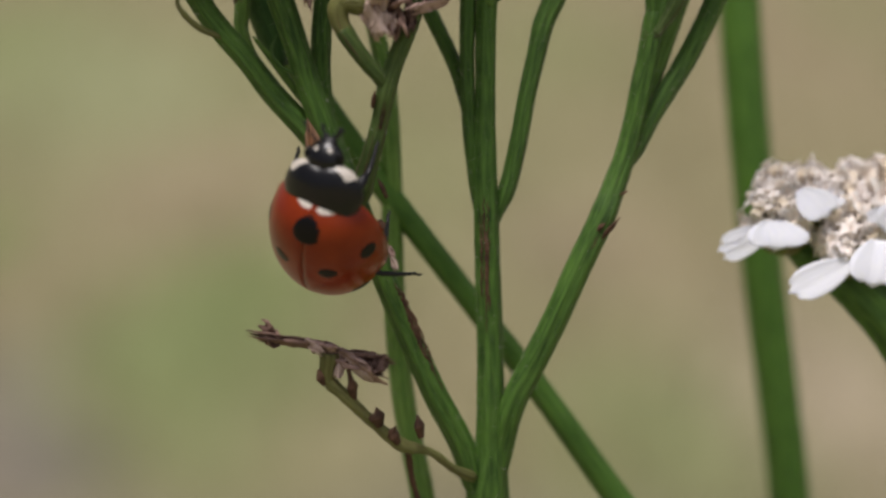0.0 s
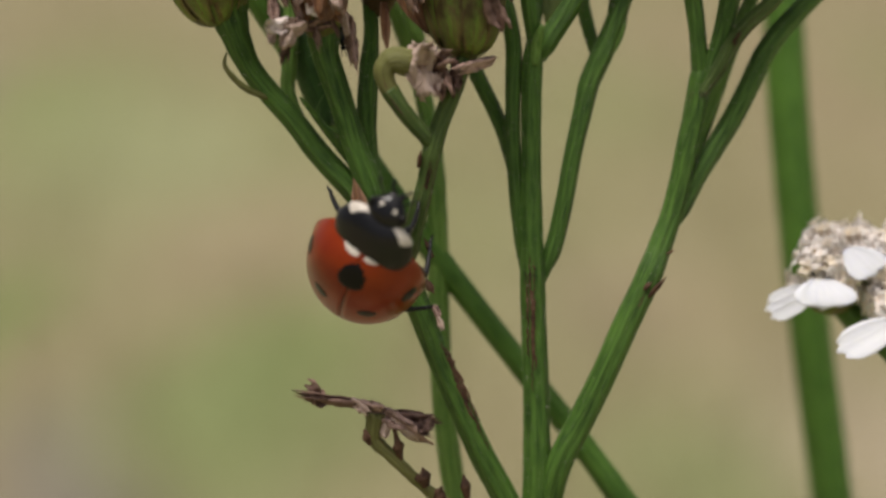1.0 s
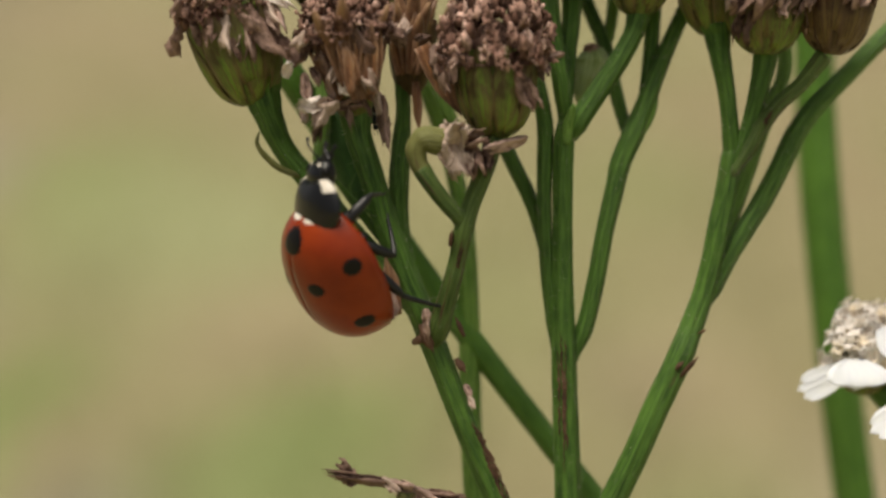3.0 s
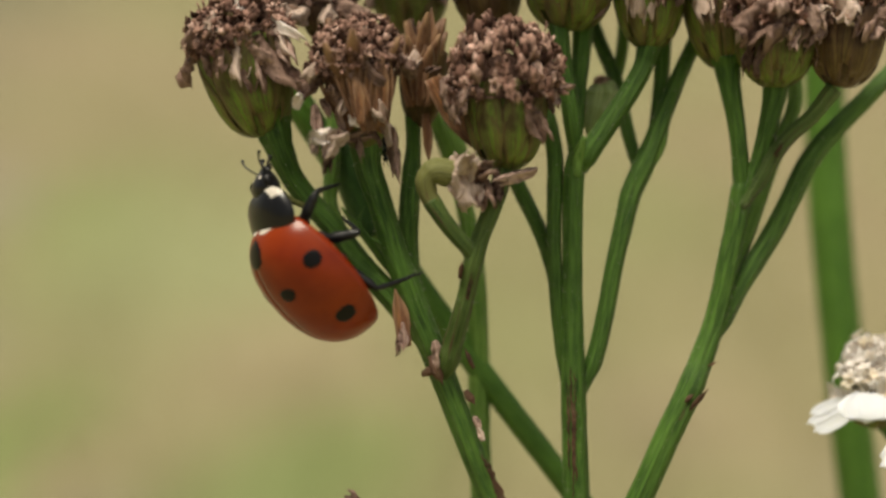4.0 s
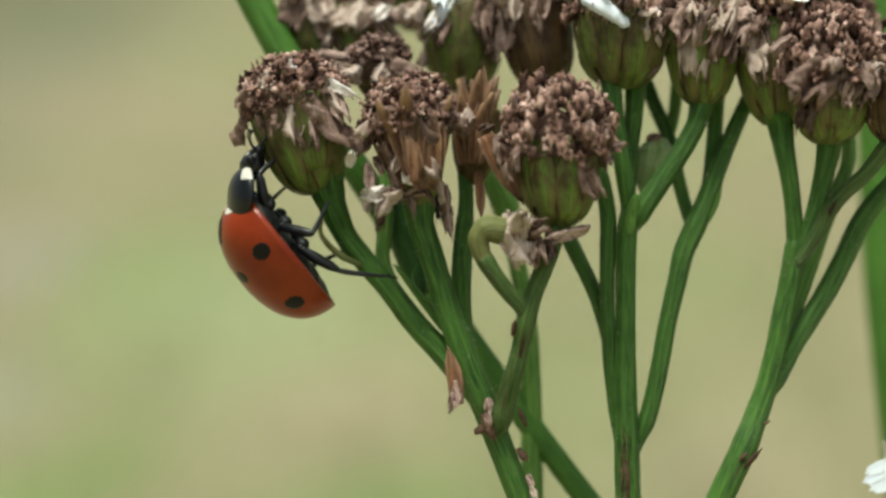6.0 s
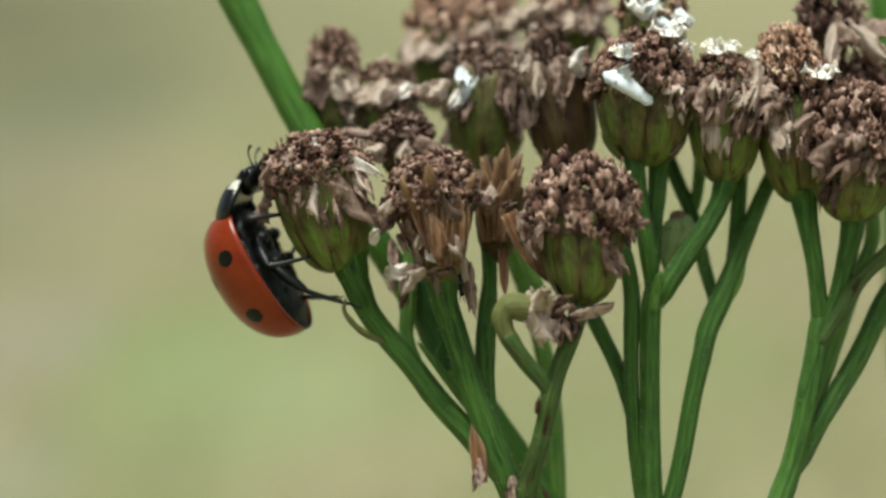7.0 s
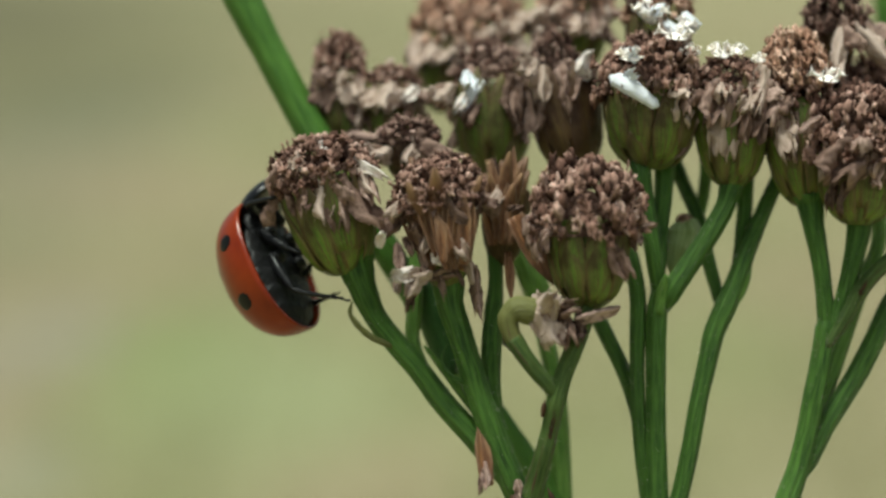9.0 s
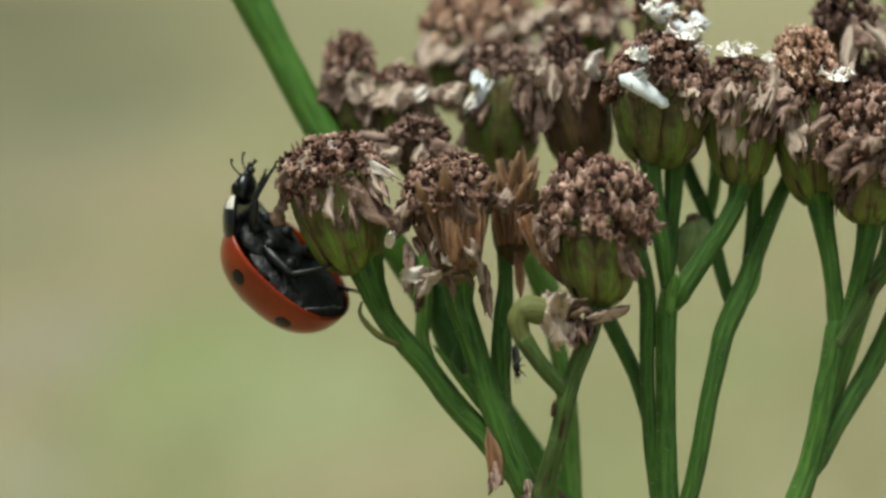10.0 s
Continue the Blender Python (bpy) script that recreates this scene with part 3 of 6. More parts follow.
def withered_petal_piece(seed, curl, wide):
    """A dry ray petal, crumpled and torn; it hangs from its root along -z, faces +x; unit length."""
    rnd = random.Random(seed)
    f = [rnd.uniform(-1, 1) for _ in range(10)]

    def shape(u, v):
        s = u * 2 - 1
        half = wide * (0.26 + 0.74 * math.sin(math.pi * min(1, 0.08 + v * 0.74)))
        half *= 1 + 0.25 * noise.noise((v * 4, seed * 1.7, 0.0)) + 0.12 * noise.noise((v * 11, seed * 2.7, s))
        fold = 0.22 * math.sin(4.6 * s + f[1] * 3 + 2 * v) + 0.26 * noise.noise((s * 1.7, v * 3.5, seed * 3.1)) + 0.20 * noise.noise((s * 4.0, v * 7.0, seed * 5.3)) + 0.10 * noise.noise((s * 8.0, v * 12.0, seed * 8.3))
        x = curl * v * v + fold * (0.3 + 0.7 * v) - 0.20 * s * s * (1 + f[7])
        y = s * half * (1 - 0.3 * abs(f[8]) * v) + 0.25 * f[3] * v * v + 0.06 * noise.noise((v * 6, s * 2, seed * 7.1))
        torn = 0.34 * noise.noise((s * 3.2, seed * 4.4, 1.0)) + 0.12 * noise.noise((s * 8, seed * 6.4, 2.0))
        z = -v * (1 - 0.1 * abs(f[4])) - torn * max(0, v - 0.45) * 2
        return (x, y, z)

    return sheet(17, 13, shape, 0.022)


def straw_piece(seed):
    """A stiff dry bract, lance-shaped and keeled; it hangs from its root along -z, faces +x; unit length."""
    rnd = random.Random(seed)
    bend, twist = rnd.uniform(-0.15, 0.15), rnd.uniform(-0.5, 0.5)

    def shape(u, v):
        s = u * 2 - 1
        half = 0.31 * (0.50 + 0.50 * math.sin(math.pi * min(1.0, 0.15 + 0.75 * v))) * (1 if v < 0.6 else 1 - 0.92 * ((v - 0.6) / 0.4) ** 1.5)
        half *= 1 + 0.10 * noise.noise((v * 7, seed * 1.9, s))
        y = s * half + bend * v * v
        return (0.22 * abs(s) * half / 0.31 + twist * s * v * 0.2 + 0.05 * noise.noise((s * 3, v * 5, seed * 2.3)), y, -v)

    return sheet(12, 7, shape, 0.02)


def fresh_petal_piece(seed):
    rnd = random.Random(seed)
    f = [rnd.uniform(-1, 1) for _ in range(4)]

    def shape(u, v):
        s = u * 2 - 1
        half = 0.44 * math.sin(math.pi * min(0.5, 0.07 + v * 0.62)) ** 0.9 * (1 if v < 0.8 else 1 - (v - 0.8) ** 2 * 9)
        z = -v - 0.05 * math.cos(s * 7) * max(0, v - 0.8) * 4 + 0.10 * s * s * v
        return (0.10 * math.sin(2.4 * v) + 0.07 * s * s + 0.015 * math.sin(9 * s), s * half + 0.05 * f[0] * v, z)

    return sheet(10, 9, shape, 0.03)


CUP_MESH = {k: mesh_of("cup", cup_piece(), m) for k, m in (("green", M_BRACT), ("brown", M_BRACT_BROWN))}
BRACTS = {}
for colour, m in (("green", M_BRACT), ("brown", M_BRACT_BROWN)):
    BRACTS[colour] = [
        [mesh_of("bract", bract_piece(0.02, 0.42, 0.27, 0.014, s), m) for s in (1, 2)],
        [mesh_of("bract", bract_piece(0.10, 0.78, 0.33, 0.012, s), m) for s in (3, 4)],
        [mesh_of("bract", bract_piece(0.25, 1.08, 0.40, 0.010, s), m) for s in (5, 6)],
    ]
SPEARS = [mesh_of("dry_bract", spear_piece(s, sp), M_SPEAR) for s, sp in ((1, 0.18), (2, 0.32), (3, 0.48), (4, 0.10))]
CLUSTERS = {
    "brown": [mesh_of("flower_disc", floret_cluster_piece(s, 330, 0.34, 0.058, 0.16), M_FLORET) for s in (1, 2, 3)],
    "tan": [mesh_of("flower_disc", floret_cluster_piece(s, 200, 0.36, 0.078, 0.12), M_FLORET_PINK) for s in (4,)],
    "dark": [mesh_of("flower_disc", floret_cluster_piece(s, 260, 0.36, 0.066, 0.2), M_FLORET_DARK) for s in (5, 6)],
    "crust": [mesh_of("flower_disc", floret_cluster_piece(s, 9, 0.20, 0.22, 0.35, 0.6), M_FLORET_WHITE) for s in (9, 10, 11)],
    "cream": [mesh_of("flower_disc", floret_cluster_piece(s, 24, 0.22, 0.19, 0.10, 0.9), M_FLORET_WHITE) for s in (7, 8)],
}
PETALS = {
    "dry": [mesh_of("petal", withered_petal_piece(s, c, w), M_PETAL_DRY) for s, c, w in ((1, 0.3, 0.26), (2, -0.1, 0.34), (3, 0.5, 0.20), (4, 0.15, 0.40), (11, -0.3, 0.24), (12, 0.4, 0.30), (13, 0.7, 0.34), (14, -0.5, 0.30), (15, 0.1, 0.18), (16, 0.9, 0.26))],
    "pale": [mesh_of("petal", withered_petal_piece(s, c, w), M_PETAL_PALE) for s, c, w in ((5, 0.3, 0.36), (6, 0.0, 0.46), (17, 0.6, 0.34), (18, -0.4, 0.40))],
    "white": [mesh_of("petal", withered_petal_piece(s, c, w), M_PETAL_WHITE) for s, c, w in ((7, 0.1, 0.30), (19, 0.5, 0.36))],
    "cream": [mesh_of("petal", withered_petal_piece(s, c, w), M_PETAL_CREAM) for s, c, w in ((6, 0.0, 0.46), (17, 0.6, 0.34))],
    "straw": [mesh_of("dry_bract", straw_piece(s), M_SPEAR) for s in (1, 2, 3, 4)],
    "fresh": [mesh_of("petal", fresh_petal_piece(s), M_PETAL_WHITE) for s in (8, 9)],
}


def axis_frame(at, axis, spin):
    z = way(axis)
    x = Vector((1, 0, 0))
    x = (x - z * x.dot(z)).normalized()
    m = Matrix((x, z.cross(x), z)).transposed().to_4x4()
    return Matrix.Translation(spot_at(at)) @ m @ pose(0, 0, 0, 0, 0, spin)


def flower_head(parent, base, axis, wide, tall, disc=None, cluster="brown", colour="green", petals=(), spin=0.0, seed=0, label="", spears=0, rise=1.0, bare=False):
    """A head on its stalk's end: cup, overlapping bracts, dome of florets, petals (turn, kind, length, droop)."""
    rnd = random.Random(seed)
    disc = disc if disc else wide
    m = axis_frame(base, axis, spin)
    shape = Matrix.Diagonal((wide * MM, wide * MM, tall * MM, 1))
    head = part("flower_head", CUP_MESH[colour], parent, m @ shape, label)
    for whorl, count, phase in () if bare else ((0, 6, 0.0), (1, 8, 0.35), (2, 9, 0.15)):
        for k in range(count):
            a = 360 * (k + phase) / count + rnd.uniform(-7, 7)
            s = rnd.uniform(0.97, 1.03)
            part("bract", rnd.choice(BRACTS[colour][whorl]), head, m @ shape @ pose(0, 0, 0, 0, 0, a) @ Matrix.Diagonal((s, s, rnd.uniform(0.94, 1.05), 1)))
    for k in range(spears):
        a = 360 * k / spears + rnd.uniform(-16, 16)
        part("dry_bract", rnd.choice(SPEARS), head, m @ shape @ pose(0, 0, 0, 0, 0, a) @ Matrix.Diagonal((1, 1, rnd.uniform(0.85, 1.15), 1)))
    if cluster:
        part("flower_disc", rnd.choice(CLUSTERS[cluster]), head, m @ Matrix.Translation((0, 0, tall * MM)) @ pose(0, 0, 0, 0, 0, rnd.uniform(0, 360)) @ Matrix.Diagonal((disc * MM, disc * MM, disc * MM * rise, 1)), kind="stuff")
    for turn, kind, length, droop in petals:
        r = 0.46 * disc
        part("petal", rnd.choice(PETALS[kind]), head, m @ pose(0, 0, 0, 0, 0, turn - spin) @ Matrix.Translation((r * MM, 0, tall * MM)) @ pose(0, 0, 0, 0, -droop, 0) @ Matrix.Scale(length * MM, 4))
    return head


def loose_petal(head, root, tip, wide, kind, seed=0, label=""):
    """A petal from root to tip (plan millimetres), its face to the open side."""
    a, b = spot_at(root), spot_at(tip)
    z = (a - b).normalized()
    x = way((0.15, 0.25, -1.0))
    x = (x - z * x.dot(z)).normalized()
    m = Matrix((x, z.cross(x), z)).transposed().to_4x4()
    n = (a - b).length
    me = PETALS[kind][seed % len(PETALS[kind])]
    flip = 1 if seed % 2 else -1
    k = wide * MM / 0.62
    return part("dry_bract" if kind == "straw" else "petal", me, head, Matrix.Translation(a) @ m @ Matrix.Diagonal((k * 0.9, k * flip, n, 1)), label)


def shreds(head, base, axis, tall, disc, count, seed, low=-10, high=75, pale=0.12):
    """Small dry scraps hanging from the rim of a head, each a petal of its own."""
    rnd = random.Random(seed)
    m = axis_frame(base, axis, 0)
    for k in range(count):
        a, n = rnd.uniform(170, 370), rnd.uniform(0.7, 1.5)
        r = disc * rnd.uniform(0.36, 0.50)
        q = m @ pose(0, 0, 0, 0, 0, a) @ Matrix.Translation((r * MM, 0, (tall + rnd.uniform(-0.1, 0.35)) * MM)) @ pose(0, 0, 0, rnd.uniform(-25, 25), -rnd.uniform(low, high), rnd.uniform(-30, 30))
        part("petal", rnd.choice(PETALS["pale" if rnd.random() < pale else "dry"]), head, q @ Matrix.Diagonal((n * MM * 0.8, n * MM * rnd.uniform(0.6, 1.0), n * MM, 1)))


def tangle(head, middle, half, count, seed, kinds=("dry", "dry", "dry", "pale"), size=(0.5, 1.3)):
    """Dry scraps strewn through a burst head, pointing every way."""
    rnd = random.Random(seed)
    for k in range(count):
        a = [m + rnd.uniform(-1, 1) * h for m, h in zip(middle, half)]
        t, n = rnd.uniform(0, 6.283), rnd.uniform(*size)
        w = rnd.uniform(0.25, 0.6) * min(1.0, n)
        b = (a[0] + math.cos(t) * n, a[1] + math.sin(t) * n * 0.9 - 0.2, a[2] + rnd.uniform(-0.5, 0.2))
        loose_petal(head, a, b, w, rnd.choice(kinds), rnd.randrange(12))


def crumbs(head, at, size, kind="cream", seed=0, label="crust of small white florets"):
    """A clump of small florets left on a head."""
    m = axis_frame(at, (0.1, 1, -0.5), seed * 47)
    return part("flower_disc", CLUSTERS[kind][seed % len(CLUSTERS[kind])], head, m @ Matrix.Scale(size * MM, 4), label, "stuff")


# ---------------------------------------------------------------- yarrow: the dry plant
DOWN = []


def branch(parent, points, radii, mat=None, ridge=0.048, seed=1, label="", sides=42, per=9, name="branch"):
    if name == "branch":
        a, b = Vector(points[0]), Vector(points[1])
        points = [tuple(a + (a - b) * 0.25), tuple(a)] + list(points[1:])
        radii = [radii[0] * 0.25, radii[0] * 0.85] + list(radii[1:])
    if mat is not M_STEM_BACK:
        DOWN.append(curve_points(points, radii, 6))
    piece = in_world(tube(points, radii, sides, per, ridge, seed, 0.012))
    return part(name, mesh_of(name, piece, mat if mat else M_STEM), parent, None, label)


def build_down(plant):
    """Fine pale hairs that stand off the stems."""
    rnd = random.Random(77)
    verts, faces = [], []
    for line in DOWN:
        length = sum((b[0] - a[0]).length for a, b in zip(line, line[1:]))
        for k in range(int(min(length, 40) * 26)):
            i = rnd.randrange(len(line) - 1)
            (p, r), (q, _) = line[i], line[i + 1]
            d = (q - p).normalized()
            c = p.lerp(q, rnd.random())
            if (spot_at(c) - spot_at((0, -4, 0))).length > 0.030:
                continue
            o = d.orthogonal().normalized()
            o = Matrix.Rotation(rnd.uniform(0, 6.283), 3, d) @ o
            n = rnd.uniform(0.08, 0.22)
            tip = c + o * (r * 0.98 + n) + d * rnd.uniform(-0.05, 0.12)
            w = d.cross(o) * 0.007
            root = c + o * (r * 0.9)
            j = len(verts)
            verts += [tuple(spot_at(root + w)), tuple(spot_at(root - w)), tuple(spot_at(root + d * 0.012)), tuple(spot_at(tip))]
            faces += [(j, j + 1, j + 3), (j + 1, j + 2, j + 3), (j + 2, j, j + 3)]
    part("down", mesh_of("down", Piece(verts, faces, None), M_DOWN), plant, None, "fine pale hairs", "stuff")


def build_dry_yarrow():
    low = (7.53, -15.26, 0.3)
    foot = ground_foot(low, 0.004, 0.01)
    plant = thing("yarrow_plant", spot_at(foot), "faded yarrow with brown withered flower heads on ribbed green stems", "plant")
    b = lambda *a, **k: branch(plant, *a, **k)
    # main stem and its forks
    b([foot, (low[0] + 0.6, low[1] - 150, 0.8), (7.54, -16.52, 0.4), (7.53, -14.84, 0.3), (7.60, -12.32, 0), (7.60, -9.05, 0), (7.50, -5.60, 0), (7.45, -0.17, 0), (7.52, 2.94, 0), (7.60, 3.84, 0)],
      [1.4, 1.2, 0.85, 0.78, 0.50, 0.47, 0.45, 0.36, 0.37, 0.27], name="stem", seed=2)
    b([(7.58, 3.67, 0), (7.41, 4.97, -0.15), (7.26, 5.97, -0.1), (7.08, 6.99, 0), (7.0, 7.91, 0.1), (7.0, 8.64, 0.3)], [0.3, 0.31, 0.321, 0.341, 0.362, 0.404], seed=3)
    b([(7.74, 3.07, 0), (7.95, 3.53, -0.1), (8.45, 4.29, -0.1), (9.05, 5.17, -0.05), (9.6, 6.0, 0), (10.02, 6.8, 0.1), (10.23, 7.52, 0.2)], [0.3, 0.38, 0.37, 0.361, 0.351, 0.352, 0.423], seed=4)
    b([(7.61, 3.39, 0.5), (7.69, 5.02, 0.6), (7.75, 6.04, 0.7), (7.85, 7.07, 0.8), (7.94, 8.11, 1), (8.02, 8.75, 1.2)], [0.222, 0.263, 0.284, 0.325, 0.367, 0.429], seed=5)
    # thin forks beside the main stem
    b([(7.17, -4.58, 0), (7.02, -3.2, 0), (6.89, -1.61, 0), (6.82, -0.02, 0), (6.81, 1.17, 0.05), (6.84, 2.37, 0.1), (6.87, 3.49, 0.3), (6.72, 4.61, 0.6), (6.48, 5.66, 1)], [0.139, 0.199, 0.239, 0.249, 0.26, 0.28, 0.291, 0.283, 0.264], seed=6)
    b([(7.34, -2.98, 0.2), (6.90, -0.98, 0.3), (6.56, 0.33, 0.5), (5.60, 2.58, 1.2), (4.64, 4.78, 2.2), (3.86, 7.75, 3)], [0.2, 0.24, 0.26, 0.28, 0.28, 0.28], seed=7)
    b([(7.85, -4.78, 0.1), (8.25, -3.7, 0.2), (8.65, -2.12, 0.3), (9.04, -0.12, 0.4), (9.36, 1.18, 0.5), (9.61, 2.19, 0.6), (10.07, 3.2, 0.7), (10.5, 4.22, 0.8), (10.91, 5.24, 0.9), (11.34, 6.24, 1.1), (11.8, 7.22, 1.3), (12.42, 8.38, 1.6), (13.12, 9.67, 2)], [0.199, 0.319, 0.32, 0.321, 0.342, 0.373, 0.394, 0.344, 0.315, 0.295, 0.276, 0.288, 0.31], seed=8)
    b([(10.06, 2.81, 0.9), (9.86, 3.53, 1.2), (9.63, 4.46, 1.4), (9.43, 5.5, 1.7), (9.19, 6.6, 2), (8.84, 7.52, 2.3), (8.47, 8.61, 2.7), (8.1, 10.06, 3.4)], [0.202, 0.224, 0.245, 0.256, 0.268, 0.259, 0.271, 0.295], seed=9)
    b([(9.23, 6.35, 2), (9.39, 6.88, 2.1), (9.52, 7.52, 2.3), (9.65, 8.49, 2.6), (9.73, 10.01, 3)], [0.165, 0.206, 0.218, 0.239, 0.272], M_STEM_PALE, seed=51)
    b([(10.44, 3.93, 1), (10.62, 4.85, 1.2), (10.81, 6.1, 1.4), (10.91, 7.34, 1.5), (10.98, 8.59, 1.6)], [0.183, 0.244, 0.276, 0.287, 0.308], seed=52)
    # right-hand limb
    b([(7.63, -14.60, 0.1), (7.96, -13.17, 0.1), (8.36, -11.48, -0.2), (9.16, -9.85, -0.3), (9.96, -8.22, -0.4), (10.77, -6.41, -0.4), (11.6, -4.71, -0.3), (12.05, -3.66, -0.1), (12.51, -2.4, 0), (12.81, -1.21, 0), (13.06, -0.02, 0), (13.31, 1.18, 0), (13.47, 2.27, 0), (13.53, 2.77, 0)],
      [0.46, 0.468, 0.466, 0.465, 0.454, 0.463, 0.463, 0.417, 0.378, 0.369, 0.389, 0.379, 0.36, 0.26], seed=10)
    b([(13.48, 1.97, 0), (13.48, 3.01, 0), (13.41, 3.97, 0), (13.28, 4.98, 0), (13.11, 5.94, 0), (13.02, 6.7, 0.1), (12.96, 7.1, 0.1)], [0.28, 0.31, 0.3, 0.321, 0.371, 0.462, 0.603], seed=11)
    b([(13.5, 1.73, -0.1), (14.02, 3.01, -0.1), (14.28, 3.97, -0.15), (14.5, 4.97, -0.2), (14.66, 5.87, -0.2), (14.68, 6.37, -0.2)], [0.279, 0.32, 0.33, 0.36, 0.42, 0.52], seed=12)
    b([(13.59, 1.85, -0.3), (14.22, 2.84, -0.4), (14.67, 3.69, -0.5), (15.09, 4.22, -0.6), (15.77, 4.83, -0.7), (16.66, 5.92, -0.8)], [0.219, 0.269, 0.278, 0.278, 0.278, 0.318], M_STEM_BROWN, seed=13)
    b([(12.48, -3.0, 0.1), (12.91, -2.25, 0.2), (13.42, -1.22, 0.3), (14.05, -0.22, 0.4), (14.69, 0.78, 0.5), (15.35, 1.99, 0.6), (15.97, 3.21, 0.8), (18.33, 5.7, 1.6), (21.0, 8.24, 2.2)], [0.239, 0.309, 0.34, 0.361, 0.372, 0.373, 0.374, 0.328, 0.311], seed=14)
    b([(13.03, -1.38, 0.4), (13.96, 1.05, 1), (15.01, 3.73, 1.6), (15.86, 5.63, 2.2), (15.77, 7.67, 2.8)], [0.24, 0.3, 0.3, 0.26, 0.3], M_STEM_PALE, seed=15)
    # left-hand limb
    b([(7.24, -14.84, 0.3), (6.98, -14.08, 0.1), (6.69, -13.13, 0), (5.63, -11.02, -0.3), (4.73, -8.99, -0.4), (3.87, -6.93, -0.5), (2.66, -3.77, -0.5), (2.34, -2.98, -0.6), (1.97, -2.09, -0.6), (1.52, -0.91, -0.65), (1.14, 0.17, -0.7), (0.84, 1.16, -0.75), (0.53, 2.15, -0.8), (0.21, 3.13, -0.8), (0.13, 3.93, -0.8)],
      [0.347, 0.427, 0.457, 0.443, 0.421, 0.419, 0.454, 0.454, 0.454, 0.445, 0.425, 0.425, 0.435, 0.465, 0.574], seed=16)
    b([(2.86, -4.06, -0.5), (2.54, -3.42, -0.45), (2.14, -2.79, -0.35), (1.63, -2.16, -0.3), (0.89, -1.31, -0.2), (-0.09, -0.22, -0.1), (-0.96, 0.93, -0.1), (-1.74, 1.83, -0.1), (-2.48, 2.82, -0.1), (-2.86, 3.68, -0.2), (-3.11, 4.46, -0.2), (-3.21, 4.86, -0.2)], [0.237, 0.356, 0.416, 0.426, 0.417, 0.408, 0.389, 0.389, 0.4, 0.479, 0.619, 0.76], seed=17)
    b([(-0.25, 0.17, 0.2), (-0.84, 1.08, 0.5), (-1.14, 1.99, 0.8), (-1.1, 2.8, 0.9), (-1.06, 3.62, 1), (-1.01, 4.44, 1.2), (-0.97, 8.15, 1.4), (-1.18, 9.38, 1.4)], [0.18, 0.241, 0.253, 0.273, 0.284, 0.285, 0.266, 0.267], M_STEM_PALE, seed=53)
    b([(2.23, -2.4, -0.3), (1.96, -1.51, -0.2), (1.75, -0.52, 0), (1.65, 0.37, 0.1), (1.66, 1.57, 0.2), (1.74, 2.78, 0.4), (1.83, 4.0, 0.5), (1.79, 5.22, 0.7)], [0.198, 0.258, 0.309, 0.34, 0.361, 0.342, 0.262, 0.273], seed=18)
    b([ground_foot((5.90, -19.92, 2.4), 0.002, 0.012), (5.90, -19.92, 2.4), (5.34, -15.22, 2.4), (4.71, -11.89, 2.8), (4.35, -7.68, 3), (4.27, -3.08, 3), (4.11, -0.02, 3), (3.50, 2.88, 3), (2.53, 5.60, 3), (1.85, 8.56, 3.2)], [0.9, 0.5, 0.44, 0.42, 0.40, 0.38, 0.35, 0.30, 0.28, 0.38], M_STEM_PALE, name="stem", seed=21)
    # browning stalk with the aborted bud
    b([(2.75, -4.25, -0.6), (3.0, -3.64, -1), (3.18, -2.95, -1.2), (3.45, -1.97, -1.5), (3.64, -1.19, -1.6), (3.83, -0.26, -1.8), (4.12, 0.72, -1.8), (4.42, 1.49, -1.8), (4.7, 2.22, -1.7), (4.91, 3.0, -1.6)], [0.355, 0.392, 0.352, 0.322, 0.302, 0.331, 0.312, 0.322, 0.322, 0.352], M_STEM_BROWN, seed=22)
    b([(3.91, -0.45, -1.75), (3.81, -0.02, -1.85), (3.59, 0.33, -1.95), (3.28, 0.67, -2), (2.81, 1.25, -2.1), (2.38, 1.91, -2.1)], [0.134, 0.234, 0.259, 0.275, 0.284, 0.317], M_STEM_BROWN, seed=23)

    def f(base, axis, wide, tall, disc, seed=0, scraps=6, skirt=0, pale=0.12, **k):
        h = flower_head(plant, base, axis, wide, tall, disc, seed=seed, **k)
        shreds(h, base, axis, tall, disc if k.get("cluster", "brown") else wide, scraps, seed + 50, pale=pale)
        rnd = random.Random(seed + 90)
        m = axis_frame(base, axis, 0)
        for i in range(skirt):
            a, n = 190 + 160 * (i + rnd.random()) / skirt, tall * rnd.uniform(0.40, 0.78)
            q = m @ pose(0, 0, 0, 0, 0, a) @ Matrix.Translation((0.47 * wide * MM, 0, (tall * 0.98) * MM)) @ pose(0, 0, 0, rnd.uniform(-12, 12), -rnd.uniform(-2, 14), rnd.uniform(-20, 20))
            part("petal", rnd.choice(PETALS["pale" if rnd.random() < pale else "dry"]), h, q @ Matrix.Diagonal((0.8 * MM, rnd.uniform(1.3, 2.3) * MM, n * MM, 1)))
        return h

    # the head that the ladybird climbs
    h = f((-3.44, 4.28, -0.2), (-0.27, 1, -0.14), 3.15, 3.55, 3.45, 1, 3, skirt=3, rise=1.08)
    loose_petal(h, (-3.19, 8.30, -1.6), (-1.95, 7.45, -1.9), 0.34, "cream", 0, "whitish rolled petal remnant")
    loose_petal(h, (-3.23, 8.13, -1.5), (-2.19, 7.02, -1.8), 0.5, "pale", 1)
